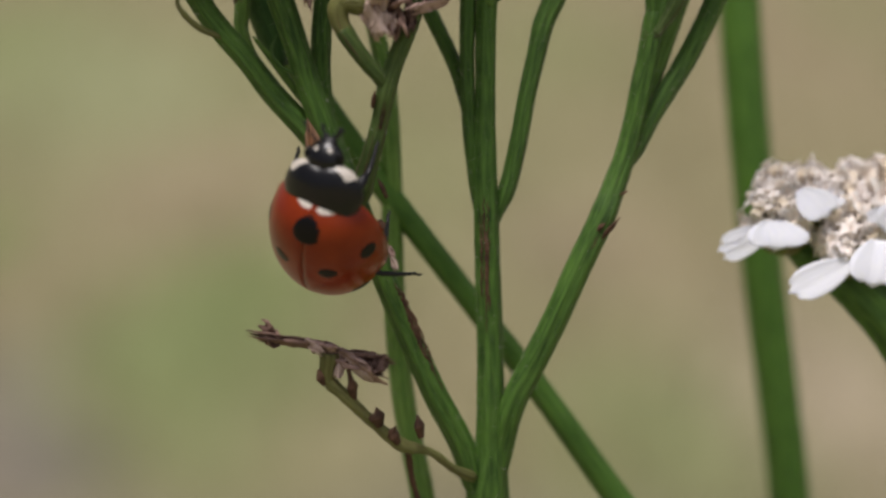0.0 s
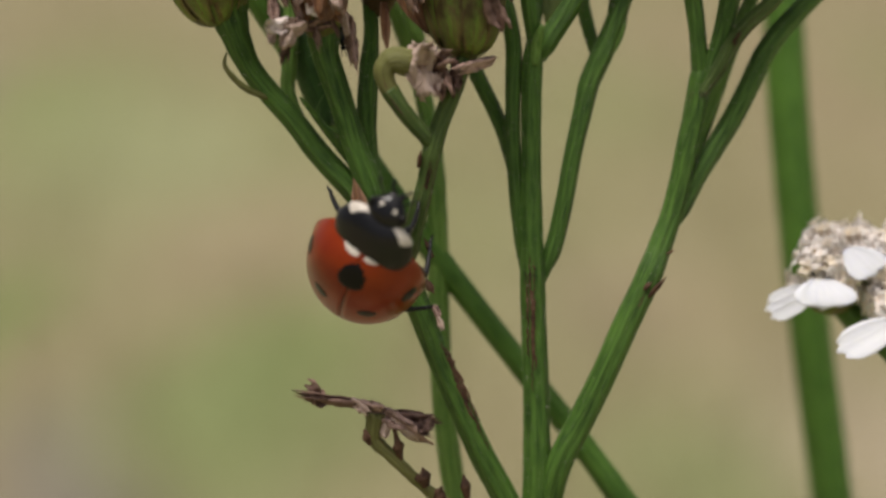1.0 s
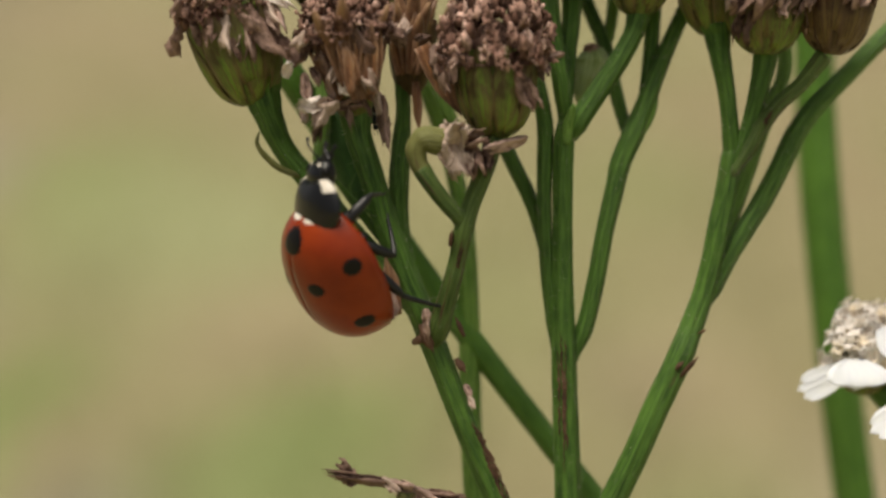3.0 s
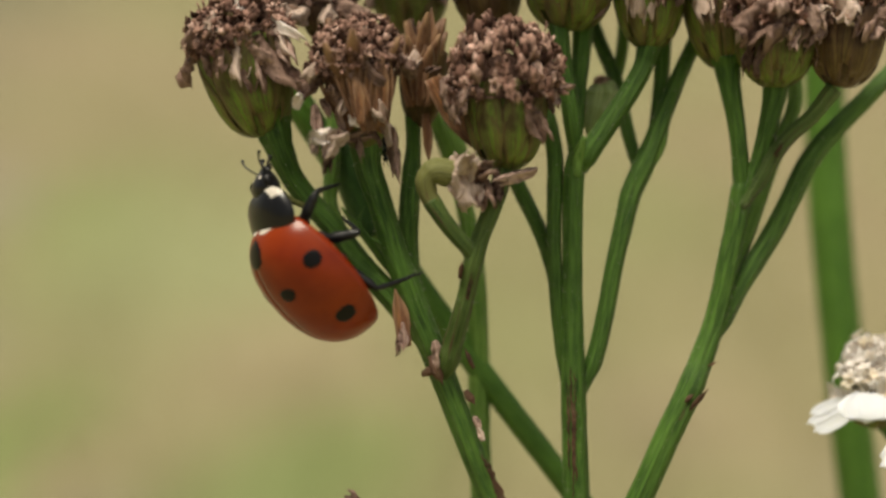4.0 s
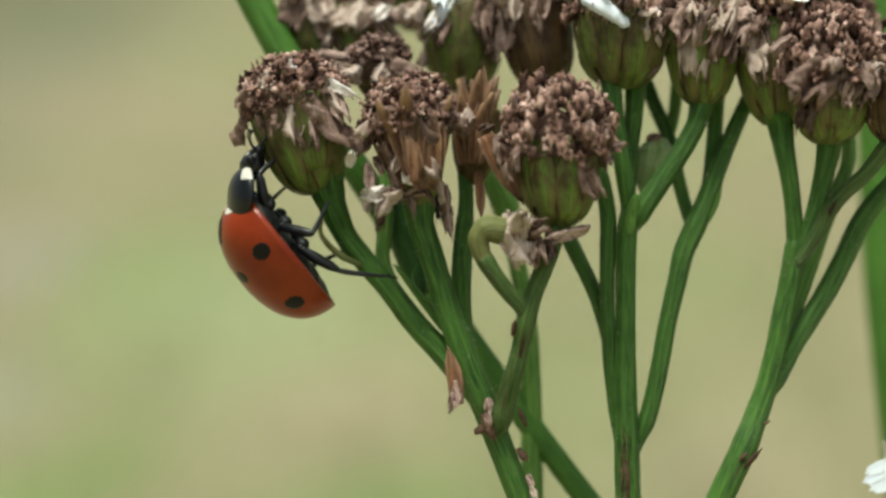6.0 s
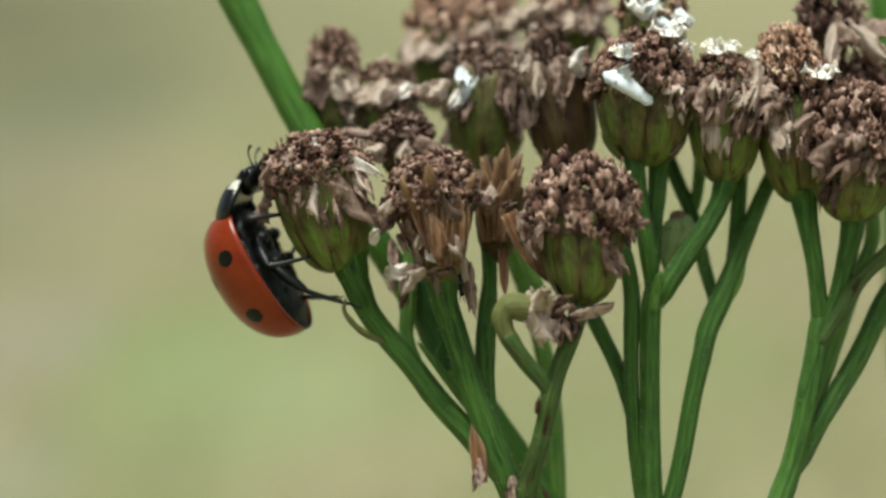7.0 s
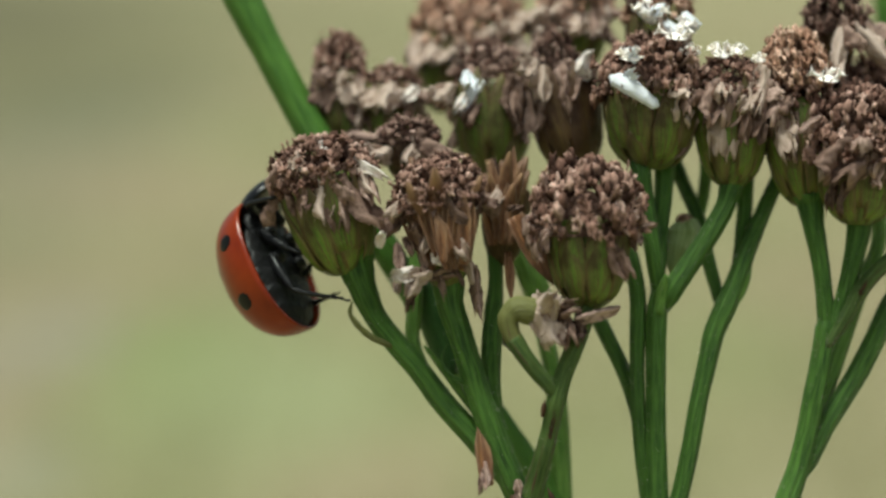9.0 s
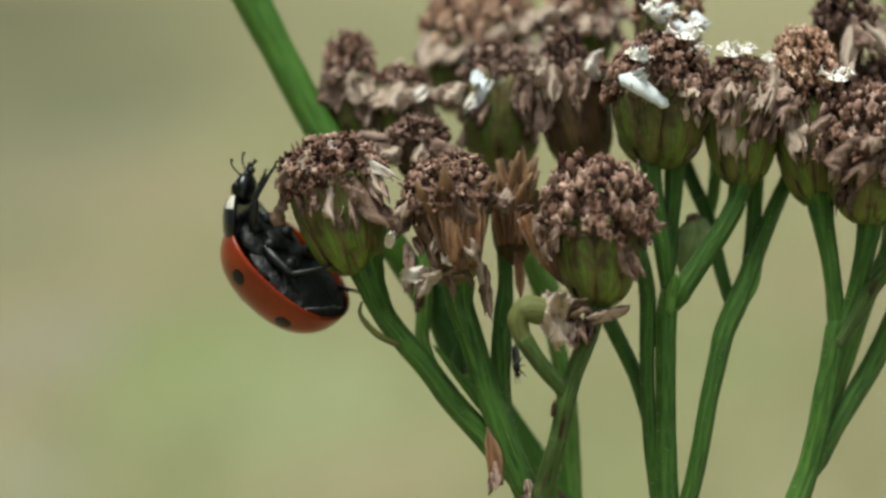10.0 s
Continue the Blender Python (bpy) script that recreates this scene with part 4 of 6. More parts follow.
    loose_petal(h, (-2.99, 7.84, -1.5), (-2.27, 6.86, -1.8), 0.6, "dry", 3)
    loose_petal(h, (-4.34, 7.43, -2), (-3.87, 5.96, -2.2), 0.75, "pale", 1)
    loose_petal(h, (-3.80, 7.56, -1.9), (-3.43, 5.97, -2.1), 0.5, "dry", 2)
    loose_petal(h, (-4.90, 7.43, -2), (-4.62, 6.10, -2.2), 0.6, "dry", 5)
    loose_petal(h, (-5.50, 8.30, -1.5), (-5.75, 7.10, -1.9), 0.75, "dry", 1)
    loose_petal(h, (-5.07, 8.41, -2), (-5.19, 7.67, -2.1), 0.4, "pale", 0)
    crumbs(h, (-4.31, 8.58, -1.6), 0.45, "crust", 2)
    crumbs(h, (-5.08, 7.78, -2), 0.45, "crust", 1)
    # burst head, its dry bracts and scraps spread wide
    h = f((0.12, 3.69, -0.8), (-0.10, 1, -0.22), 2.4, 3.3, 3.1, 2, 8, cluster="brown", colour="green", spears=8, rise=1.15, bare=True)
    rnd = random.Random(77)
    for k in range(30):
        # a brush of stiff dry bracts fans out of the stalk
        q = (k + rnd.random()) / 30
        x, y = -1.75 + 3.3 * q, 5.9 + 0.7 * math.sin(math.pi * q) + rnd.uniform(-0.7, 0.6)
        z = -1.7 - 1.3 * math.sin(math.pi * q) * rnd.uniform(0.5, 1.0)
        loose_petal(h, (0.15 + 0.42 * (x + 0.1) + rnd.uniform(-0.2, 0.2), rnd.uniform(4.2, 4.9), z - 0.1), (x, y, z), rnd.uniform(0.26, 0.5), "straw", k)
    loose_petal(h, (-1.00, 4.30, -2.3), (-1.95, 3.92, -2.6), 0.62, "cream", 1, "pale curled petal remnant")
    loose_petal(h, (-0.43, 4.22, -2.2), (-1.15, 4.05, -2.4), 0.5, "pale", 0)
    loose_petal(h, (-0.89, 4.08, -2.4), (-1.20, 3.30, -2.5), 0.5, "pale", 0)
    loose_petal(h, (-1.55, 4.05, -2.4), (-1.72, 3.45, -2.5), 0.35, "pale", 2)
    loose_petal(h, (0.05, 6.10, -2.3), (0.96, 4.50, -2.7), 0.6, "pale", 2)
    loose_petal(h, (-0.12, 6.09, -2.3), (0.98, 4.80, -2.7), 0.5, "dry", 4)
    loose_petal(h, (-0.37, 5.01, -2.4), (0.15, 4.46, -2.5), 0.4, "cream", 0)
    loose_petal(h, (0.31, 6.09, -2.3), (0.81, 4.75, -2.8), 0.45, "pale", 1)
    loose_petal(h, (1.20, 6.94, -1.6), (0.86, 6.68, -2), 0.35, "cream", 0)
    loose_petal(h, (-2.27, 5.05, -1.8), (-2.09, 5.72, -2), 0.4, "cream", 1)
    loose_petal(h, (-1.64, 5.24, -1.9), (-1.29, 4.30, -2), 0.4, "dry", 3)
    loose_petal(h, (1.11, 6.88, -1.2), (0.83, 6.64, -1.6), 0.3, "white", 0)
    loose_petal(h, (0.31, 7.24, -1.5), (-0.86, 6.91, -1.9), 0.7, "dry", 1)
    loose_petal(h, (-0.08, 7.87, -1.2), (1.30, 7.05, -1.5), 0.7, "dry", 5)
    loose_petal(h, (1.10, 4.49, -1.4), (1.30, 2.68, -1.4), 0.75, "dry", 2, "long brown scrap hanging beside the stalk")
    loose_petal(h, (-1.42, 5.86, -1.5), (-1.26, 7.42, -1.7), 0.5, "dry", 0)
    tangle(h, (-0.27, 6.67, -1.4), (1.6, 1.3, 0.8), 34, 3, ("dry", "dry", "dry", "pale"), (0.35, 0.8))
    for x, y, n in ((-1.15, 6.45, 0.9), (0.75, 6.75, 1.1)):
        crumbs(h, (x, y, -2.2), n, "dark", int(n * 10) % 2, "clump of shrivelled brown florets")
    tangle(h, (-0.27, 4.66, -1.8), (1.3, 0.7, 0.5), 10, 4)
    # small dark head behind it
    h = f((-1.27, 7.74, 1.4), (-0.03, 1, 0), 1.7, 1.5, 2.2, 3, 5, cluster="dark", rise=0.95, colour="brown")
    loose_petal(h, (-1.91, 8.84, 0.6), (-2.61, 8.25, 0.4), 0.9, "pale", 0)
    loose_petal(h, (-0.59, 8.86, 0.8), (0.83, 8.38, 0.7), 0.5, "dry", 2)
    loose_petal(h, (-1.13, 8.96, 0.4), (-1.19, 8.12, 0.2), 0.5, "pale", 1)
    # broad brown head on the striped cup
    h = f((5.03, 3.01, -1.4), (-0.02, 1, -0.12), 2.9, 3.1, 3.75, 4, 3, rise=1.5)
    loose_petal(h, (5.60, 5.12, -3), (6.43, 4.16, -2.9), 0.7, "dry", 3)
    loose_petal(h, (2.85, 6.21, -2), (3.77, 4.93, -2.2), 0.9, "dry", 1)
    loose_petal(h, (2.40, 6.22, -0.8), (3.81, 3.75, -0.8), 0.85, "straw", 0, "brown lance-shaped bract")
    loose_petal(h, (2.77, 6.55, -1.5), (2.24, 6.44, -1.7), 0.5, "dry", 0)
    loose_petal(h, (6.56, 5.82, -2), (6.85, 5.04, -2), 0.6, "dry", 5)
    # reddish-brown burst head
    h = f((2.08, 4.62, 0.7), (0.05, 1, 0), 1.9, 2.7, 1.9, 5, 4, cluster=None, colour="brown", spears=19, bare=True)
    loose_petal(h, (1.93, 7.41, 0.2), (1.73, 8.31, 0.1), 0.5, "dry", 4)
    loose_petal(h, (2.25, 5.05, 0.0), (2.41, 3.30, -0.1), 0.36, "straw", 2, "narrow curled dry bract")
    for k, (x, y, z) in enumerate(((1.69, 8.40, 0.0), (2.18, 8.00, -0.1), (2.63, 8.80, 0.1), (1.34, 6.95, -0.3), (2.62, 6.90, -0.2), (1.95, 7.40, -0.3), (2.38, 7.50, -0.3), (1.50, 7.70, 0.2))):
        loose_petal(h, (1.98 + 0.35 * (x - 2.0), 5.3 + 0.1 * (k % 3), z + 0.1), (x, y, z), 0.62, "straw", k)
    # soft heads at the back
    f((-3.86, 9.12, 4), (-0.02, 1, 0), 2.0, 2.9, 1.9, 6, 9, skirt=6, rise=2.2, pale=0.45)
    h = f((-2.09, 9.22, 3.8), (0.05, 1, 0), 2.2, 2.3, 2.1, 7, 7, skirt=5, rise=1.0, pale=0.6)
    loose_petal(h, (-1.05, 11.35, 2.5), (-1.47, 10.60, 2.4), 0.5, "cream", 1)
    loose_petal(h, (-1.96, 11.50, 2.4), (-1.85, 10.32, 2.2), 0.9, "pale", 1)
    h = f((1.77, 8.17, 3.4), (0.0, 1, 0), 3.05, 3.4, 2.75, 8, 5, skirt=4, cluster="dark", rise=1.35, pale=0.0)
    loose_petal(h, (0.3, 11.36, 1.9), (-0.36, 10.56, 1.8), 0.8, "pale", 0)
    loose_petal(h, (1.42, 11.52, 1.9), (0.35, 10.42, 1.6), 0.58, "white", 0, "white folded petal")
    loose_petal(h, (0.82, 11.85, 1.9), (0.95, 11.05, 1.6), 0.5, "white", 1)
    loose_petal(h, (0.78, 11.00, 1.7), (0.42, 10.15, 1.5), 0.4, "cream", 1)
    loose_petal(h, (2.50, 11.74, 1.9), (2.80, 10.26, 1.7), 0.9, "dry", 3)
    loose_petal(h, (0.44, 11.40, 2.4), (-0.29, 10.65, 2.3), 0.6, "dry", 0)
    f((0.02, 10.91, 6.5), (0.0, 1, 0), 2.4, 3.0, 2.4, 9, 6, cluster="tan", skirt=4, rise=1.6, pale=0.6)
    f((1.46, 11.64, 7), (0.1, 1, 0), 2.4, 2.8, 2.4, 19, 6, cluster="tan", skirt=4, rise=1.6, pale=0.6)
    h = f((4.85, 8.20, 2.4), (-0.19, 1, 0), 2.8, 3.5, 1.75, 10, 4, skirt=1, cluster="dark", colour="brown", rise=2.5, pale=0.0)
    loose_petal(h, (4.40, 12.15, 1.1), (4.85, 10.57, 1.0), 0.9, "dry", 1)
    loose_petal(h, (3.40, 12.15, 1.2), (2.68, 11.56, 1), 0.75, "pale", 0)
    loose_petal(h, (3.57, 11.91, 1.0), (3.74, 10.45, 0.8), 0.55, "pale", 1, "ochre withered petal")
    loose_petal(h, (3.4, 11.97, 1.0), (2.58, 11.34, 0.9), 1.0, "pale", 2)
    loose_petal(h, (4.75, 11.64, 1.0), (5.52, 12.04, 0.9), 0.7, "cream", 0)
    loose_petal(h, (4.11, 11.81, 1), (4.60, 10.13, 0.8), 0.9, "dry", 4)
    loose_petal(h, (5.45, 12.05, 1.2), (4.93, 11.50, 1), 0.6, "pale", 1)
    h = f((7.40, 8.04, 0.4), (0.0, 1, -0.04), 3.4, 3.0, 3.7, 11, 5, skirt=0, rise=1.35)
    loose_petal(h, (8.18, 11.1, -1.2), (8.41, 9.58, -1.5), 1.15, "pale", 3)
    strand(plant, "petal", [(5.81, 11.09, -1.5), (6.03, 10.94, -1.7), (6.44, 10.68, -1.9), (6.94, 10.31, -2), (7.29, 10.05, -2), (7.43, 9.97, -2)], [0.10, 0.32, 0.34, 0.27, 0.22, 0.08], M_PETAL_WHITE, "white rolled petal", 0.75, 3, 16, 0.06)
    loose_petal(h, (6.14, 10.73, -1.8), (6.64, 11.19, -1.9), 0.5, "white", 1)
    loose_petal(h, (8.41, 11.06, -1.2), (8.44, 9.62, -1.5), 0.75, "dry", 2)
    for k, (at, n) in enumerate((((6.48, 11.81, -1.5), 0.8), ((8.20, 12.67, -0.9), 0.9), ((8.66, 12.09, -0.8), 0.6), ((7.40, 13.65, 0), 1.0), ((8.60, 13.21, -0.4), 0.6))):
        crumbs(h, at, n * 1.05, "crust", k)
    for k, (x, y) in enumerate((((6.95, 13.85, 0), (7.36, 13.23, -0.3)), ((7.84, 13.93, 0), (7.36, 13.35, -0.3)), ((7.89, 13.31, -0.3), (8.23, 12.61, -0.8)), ((6.81, 11.67, -1.4), (6.32, 11.95, -1.6)), ((8.61, 13.69, 0), (8.80, 12.96, -0.4)))):
        loose_petal(h, x, y, 0.5, "white", k)
    f((7.85, 11.43, 2.6), (0.02, 1, 0), 2.4, 2.6, 2.3, 21, 4, cluster="tan", rise=1.2)
    h = f((10.23, 7.41, 0.2), (0.0, 1, 0), 2.7, 3.5, 2.7, 12, 6, skirt=4, rise=1.15, pale=0.35)
    loose_petal(h, (9.64, 11.06, -1.2), (9.80, 9.54, -1.4), 1.1, "dry", 3)
    loose_petal(h, (10.73, 10.56, -1.2), (11.08, 8.94, -1.4), 0.9, "dry", 1)
    loose_petal(h, (11.11, 10.65, -1.3), (10.29, 9.83, -1.4), 0.6, "pale", 0)
    for k, (at, n) in enumerate((((9.76, 12.10, -0.7), 0.9), ((10.36, 12.18, -0.7), 0.7), ((11.13, 11.86, -0.6), 0.5))):
        crumbs(h, at, n * 0.85, "crust", k)
    h = f((12.90, 6.73, 0.2), (-0.10, 1, 0.05), 2.5, 3.7, 2.7, 13, 5, skirt=4, rise=1.2)
    part("flower_disc", CLUSTERS["tan"][0], h, axis_frame((12.52, 11.35, 0.1), (-0.10, 1, 0.0), 70) @ Matrix.Diagonal((2.5 * MM, 2.3 * MM, 4.0 * MM, 1)), "light tan lobed florets", "stuff")
    loose_petal(h, (11.35, 11.55, -0.9), (10.55, 10.1, -1.1), 0.8, "pale", 2)
    loose_petal(h, (11.60, 11.05, -0.9), (11.45, 9.55, -1.1), 0.9, "dry", 3)
    h = f((14.55, 5.97, -0.6), (0.03, 1, -0.10), 2.9, 2.7, 3.8, 14, 6, skirt=4, rise=1.5)
    loose_petal(h, (14.00, 8.79, -2.6), (13.82, 7.26, -2.9), 1.7, "dry", 3, "broad notched dry petal")
    loose_petal(h, (13.05, 9.65, -2), (12.32, 8.84, -2.2), 0.8, "dry", 2)
    crumbs(h, (13.45, 11.10, -1.4), 0.9, "crust", 1)
    loose_petal(h, (14.05, 11.65, -1), (13.84, 10.96, -1.2), 0.4, "pale", 0)
    f((4.90, 12.30, 5.5), (0.05, 1, 0), 2.6, 2.6, 2.8, 15, 7, cluster="tan", skirt=5, rise=1.3, pale=0.6)
    for k, (a, c) in enumerate((((3.02, 14.50, 4.4), (2.73, 13.39, 4.2)), ((3.80, 14.68, 4.2), (3.53, 13.68, 4)), ((4.40, 14.25, 4.2), (4.81, 13.18, 4)), ((5.26, 14.59, 4.3), (5.50, 13.59, 4.1)), ((3.43, 13.85, 4.1), (4.06, 13.04, 3.9)))):
        loose_petal(plant, a, c, 1.0, "pale", k)
    f((15.77, 7.57, 2.8), (-0.08, 1, 0), 2.5, 2.9, 3.0, 18, 6, skirt=3, rise=1.7)
    h = f((14.35, 12.04, 1.8), (-0.03, 1, 0), 1.5, 1.4, 2.2, 16, 3, cluster="dark", colour="brown", rise=1.6)
    loose_petal(h, (14.80, 13.46, 0.9), (16.39, 11.75, 0.6), 0.55, "pale", 1, "long pale withered petal")
    loose_petal(h, (14.36, 13.25, 0.7), (14.25, 11.40, 0.5), 0.45, "pale", 1)
    h = f((16.88, 5.97, -0.8), (0.12, 1, 0), 2.8, 3.0, 2.8, 17, 5, skirt=2, colour="brown", rise=0.9)
    loose_petal(h, (16.38, 9.05, -2), (17.29, 8.39, -2.3), 1.1, "pale", 0)
    # little green bud between the forks
    strand(plant, "bud", [(8.24, 4.21, 1.4), (8.38, 4.76, 1.4), (8.57, 5.38, 1.4), (8.7, 5.89, 1.4), (8.68, 6.22, 1.4), (8.64, 6.38, 1.4)], [0.122, 0.388, 0.593, 0.654, 0.47, 0.184], M_BUD_GREEN, "small downy pale green bud", 1.0, 15, 20, 0.02)
    crumbs(plant, (8.65, 6.26, 1.2), 0.55, "tan", 0, "tan floret tips of the bud")
    # the aborted bud, bent over, with shrivelled petals
    h = strand(plant, "bud", [(2.52, 1.68, -2.1), (2.27, 2.15, -2.1), (2.23, 2.65, -2.1), (2.52, 2.9, -2.1), (2.97, 2.85, -2.1), (3.39, 2.69, -2.1)], [0.30, 0.33, 0.39, 0.49, 0.48, 0.35], M_BUD, "hooked yellowish-green bud", 1.0, 14, 20, 0.015)
    loose_petal(h, (2.91, 2.79, -2.2), (4.00, 3.47, -2.6), 0.8, "pale", 1, "pinkish shrivelled petal")
    loose_petal(h, (3.04, 2.51, -2.4), (4.14, 3.34, -2.8), 1.0, "pale", 2)
    loose_petal(h, (2.96, 2.93, -2.4), (3.91, 2.30, -2.8), 0.9, "pale", 3)
    loose_petal(h, (3.48, 2.74, -2.5), (4.14, 1.76, -2.8), 0.8, "pale", 1)
    loose_petal(h, (3.20, 2.65, -2.3), (4.45, 2.83, -2.6), 0.9, "dry", 0)
    loose_petal(h, (3.78, 2.84, -2.3), (4.45, 1.87, -2.6), 0.9, "dry", 3)
    loose_petal(h, (6.03, 3.04, -2.2), (4.65, 2.45, -2.4), 0.8, "dry", 2)
    loose_petal(h, (4.67, 2.85, -2.2), (4.80, 1.68, -2.2), 0.5, "dry", 5)
    build_scraps(plant)
    build_down(plant)


def leaf(parent, root, tip, wide, bend, seed, mat, name="leaf", label=""):
    """A narrow pointed leaf between two points of the plan, keeled along its middle."""
    a, b = Vector(root), Vector(tip)
    d = b - a
    side = Vector((d.y, -d.x, 0)).normalized()

    def shape(u, v):
        s = u * 2 - 1
        half = wide / 2 * math.sin(math.pi * (0.10 + 0.88 * v)) ** 0.7
        q = a + d * v + side * (s * half + bend * math.sin(math.pi * v))
        return (q.x, q.y, q.z - 0.25 * wide * (1 - s * s) + 0.1 * wide * math.sin(5 * v + seed))

    piece = sheet(14, 7, shape, 0.10)
    piece = Piece(piece.verts, piece.faces, [(u, v * 6) for u, v in piece.uvs])
    return part(name, mesh_of(name, in_world(piece), mat), parent, None, label)


def strand(parent, name, points, radii, mat, label="", flat=1.0, seed=1, sides=8, wobble=0.08, m=None):
    return part(name, mesh_of(name, in_world(tube(points, radii, sides, 6, 0.03, seed, wobble, flat)), mat), parent, m, label)


def scar(parent, points, thick, seed, label=""):
    """A torn brown scar along a stem: a few thin overlapping strips of dead bark."""
    rnd = random.Random(seed)
    line = [q for q, _ in curve_points(points, [thick] * len(points), 9)]
    pieces = []
    for k in range(11):
        i = rnd.randrange(0, len(line) // 2) if k else 0
        run = line[i:i + rnd.randrange(len(line) // 3, len(line) // 2 + 1) if k else len(line)]
        aside = rnd.uniform(-1.0, 1.0) * thick if k else 0.0
        pts = [tuple(q + Vector((aside + rnd.uniform(-0.25, 0.25) * thick, 0, rnd.uniform(-0.1, 0.1) * thick))) for q in run]
        rad = [thick * rnd.uniform(0.10, 0.34) for _ in pts]
        rad[0] = rad[-1] = thick * 0.08
        pieces.append(tube(pts, rad, 8, 3, 0.1, seed + k, 0.15, 0.6))
    return part("scar", mesh_of("scar", in_world(joined(pieces)), M_SCAR), parent, None, label)


def build_scraps(plant):
    """Leaves, scars, scale leaves and the withered twig of the dry yarrow."""
    leaf(plant, (0.32, 0.69, 1.2), (-1.11, 4.51, 2.2), 1.3, 0.15, 1, M_LEAF, label="dark green leaf behind the stalks")
    leaf(plant, (1.21, -0.86, -0.1), (-0.72, 1.73, 0), 0.28, 0.05, 2, M_STEM_PALE, label="narrow pale green leaf")
    leaf(plant, (10.16, 2.97, 0.7), (10.98, 5.16, 0.9), 0.48, 0.12, 3, M_STEM_PALE, label="small pale green leaf")
    leaf(plant, (7.59, 2.79, -0.3), (7.82, 4.22, -0.45), 0.42, -0.05, 6, M_STEM_PALE, label="short pale bract in the fork")
    leaf(plant, (3.86, 3.37, 3), (2.20, 6.32, 3.4), 0.7, 0.1, 4, M_STEM_PALE, label="bright green leaf at the back")
    # curled tendril-like bract
    strand(plant, "curled_bract", [(-1.87, 1.72, -0.4), (-2.55, 2.01, -0.9), (-2.99, 2.38, -1.1), (-3.29, 2.88, -1.2), (-3.21, 3.24, -1.2)], [0.13, 0.17, 0.16, 0.12, 0.06], M_BUD, "thin curled olive bract", 0.6)
    strand(plant, "curled_bract", [(0.68, 0.44, -0.9), (0.14, 0.73, -1.1), (-0.09, 1.22, -1.1), (0.11, 1.77, -1)], [0.08, 0.09, 0.08, 0.04], M_STEM, "", 0.5)
    # long brown scars on the stems
    scar(plant, [(7.36, -3.87, -0.42), (7.37, -4.97, -0.44), (7.41, -5.97, -0.46), (7.41, -7.38, -0.47), (7.46, -8.79, -0.47)], 0.15, 3, "long brown scar on the stem")
    scar(plant, [(4.15, -6.91, -0.82), (4.51, -7.71, -0.8), (4.95, -8.72, -0.78), (5.43, -9.84, -0.72), (5.89, -10.77, -0.66)], 0.15, 4, "dark scar along the limb")
    scar(plant, [(10.41, -7.07, -0.8), (11.02, -5.97, -0.8), (11.52, -5.07, -0.8)], 0.08, 5, "")
    scar(plant, [(14.09, 2.99, -0.45), (14.39, 3.14, -0.6), (14.64, 3.38, -0.75)], 0.09, 6)
    scar(plant, [(14.56, 3.46, -0.75), (14.70, 3.73, -0.85), (14.81, 4.01, -0.88)], 0.10, 7)
    scar(plant, [(3.47, -2.13, -1.55), (3.61, -1.34, -1.9), (3.79, -0.55, -2.08)], 0.12, 8)
    # scale leaves and stubs
    for a, c, r in (((11.48, -5.48, -0.7), (12.15, -4.67, -1), 0.13), ((11.32, -5.14, -0.75), (11.64, -4.87, -0.9), 0.11), ((12.23, -3.89, -0.5), (12.48, -3.74, -0.8), 0.08), ((9.76, 2.18, 0.8), (10.13, 2.38, 0.5), 0.06), ((9.73, 2.02, 0.7), (9.96, 2.09, 0.5), 0.07),
                    ((2.43, -3.48, -1), (2.82, -4.49, -1.2), 0.30), ((2.12, -4.12, -0.9), (2.56, -3.90, -1.2), 0.22), ((3.62, -4.72, -0.8), (3.95, -5.20, -1), 0.2), ((3.87, -3.90, -1.4), (3.55, -3.20, -1.6), 0.12), ((3.37, -0.75, -1.9), (3.44, -0.17, -2.1), 0.12)):
        mid = tuple((u + v) / 2 for u, v in zip(a, c))
        strand(plant, "scale_leaf", [a, mid, c], [r * 0.7, r, 0.02], M_SCAR, "", 0.6, 7)
    loose_petal(plant, (1.46, -3.15, -1.50), (1.26, -1.10, -1.30), 0.58, "straw", 1, "papery tan sheath hanging from the fork")
    loose_petal(plant, (1.42, -2.30, -1.5), (1.52, -3.30, -1.65), 0.40, "dry", 6)
    loose_petal(plant, (1.28, -2.74, -1.6), (1.20, -3.35, -1.7), 0.3, "dry", 0)
    loose_petal(plant, (2.56, -2.92, -1.3), (2.65, -3.89, -1.5), 0.5, "dry", 4)
    loose_petal(plant, (3.90, -5.60, -0.9), (4.20, -6.00, -1.1), 0.25, "dry", 1)
    loose_petal(plant, (4.04, -5.96, -1.4), (4.27, -6.40, -1.5), 0.25, "pale", 0)
    # withered side twig
    strand(plant, "twig", [(6.99, -14.02, -0.2), (6.17, -13.54, -0.8), (5.38, -12.89, -1.2), (4.37, -12.59, -1.4), (3.34, -11.76, -1.5), (2.39, -10.81, -1.6), (1.80, -10.21, -1.6), (1.85, -9.25, -1.7)],
           [0.22, 0.15, 0.15, 0.24, 0.20, 0.23, 0.27, 0.36], M_BUD, "half-withered twig", 1.0, 9, 16)
    strand(plant, "twig", [(5.07, -15.02, -0.6), (4.75, -13.94, -0.9), (4.58, -12.87, -1.2)], [0.10, 0.10, 0.12], M_SCAR, "", 1.0, 10)
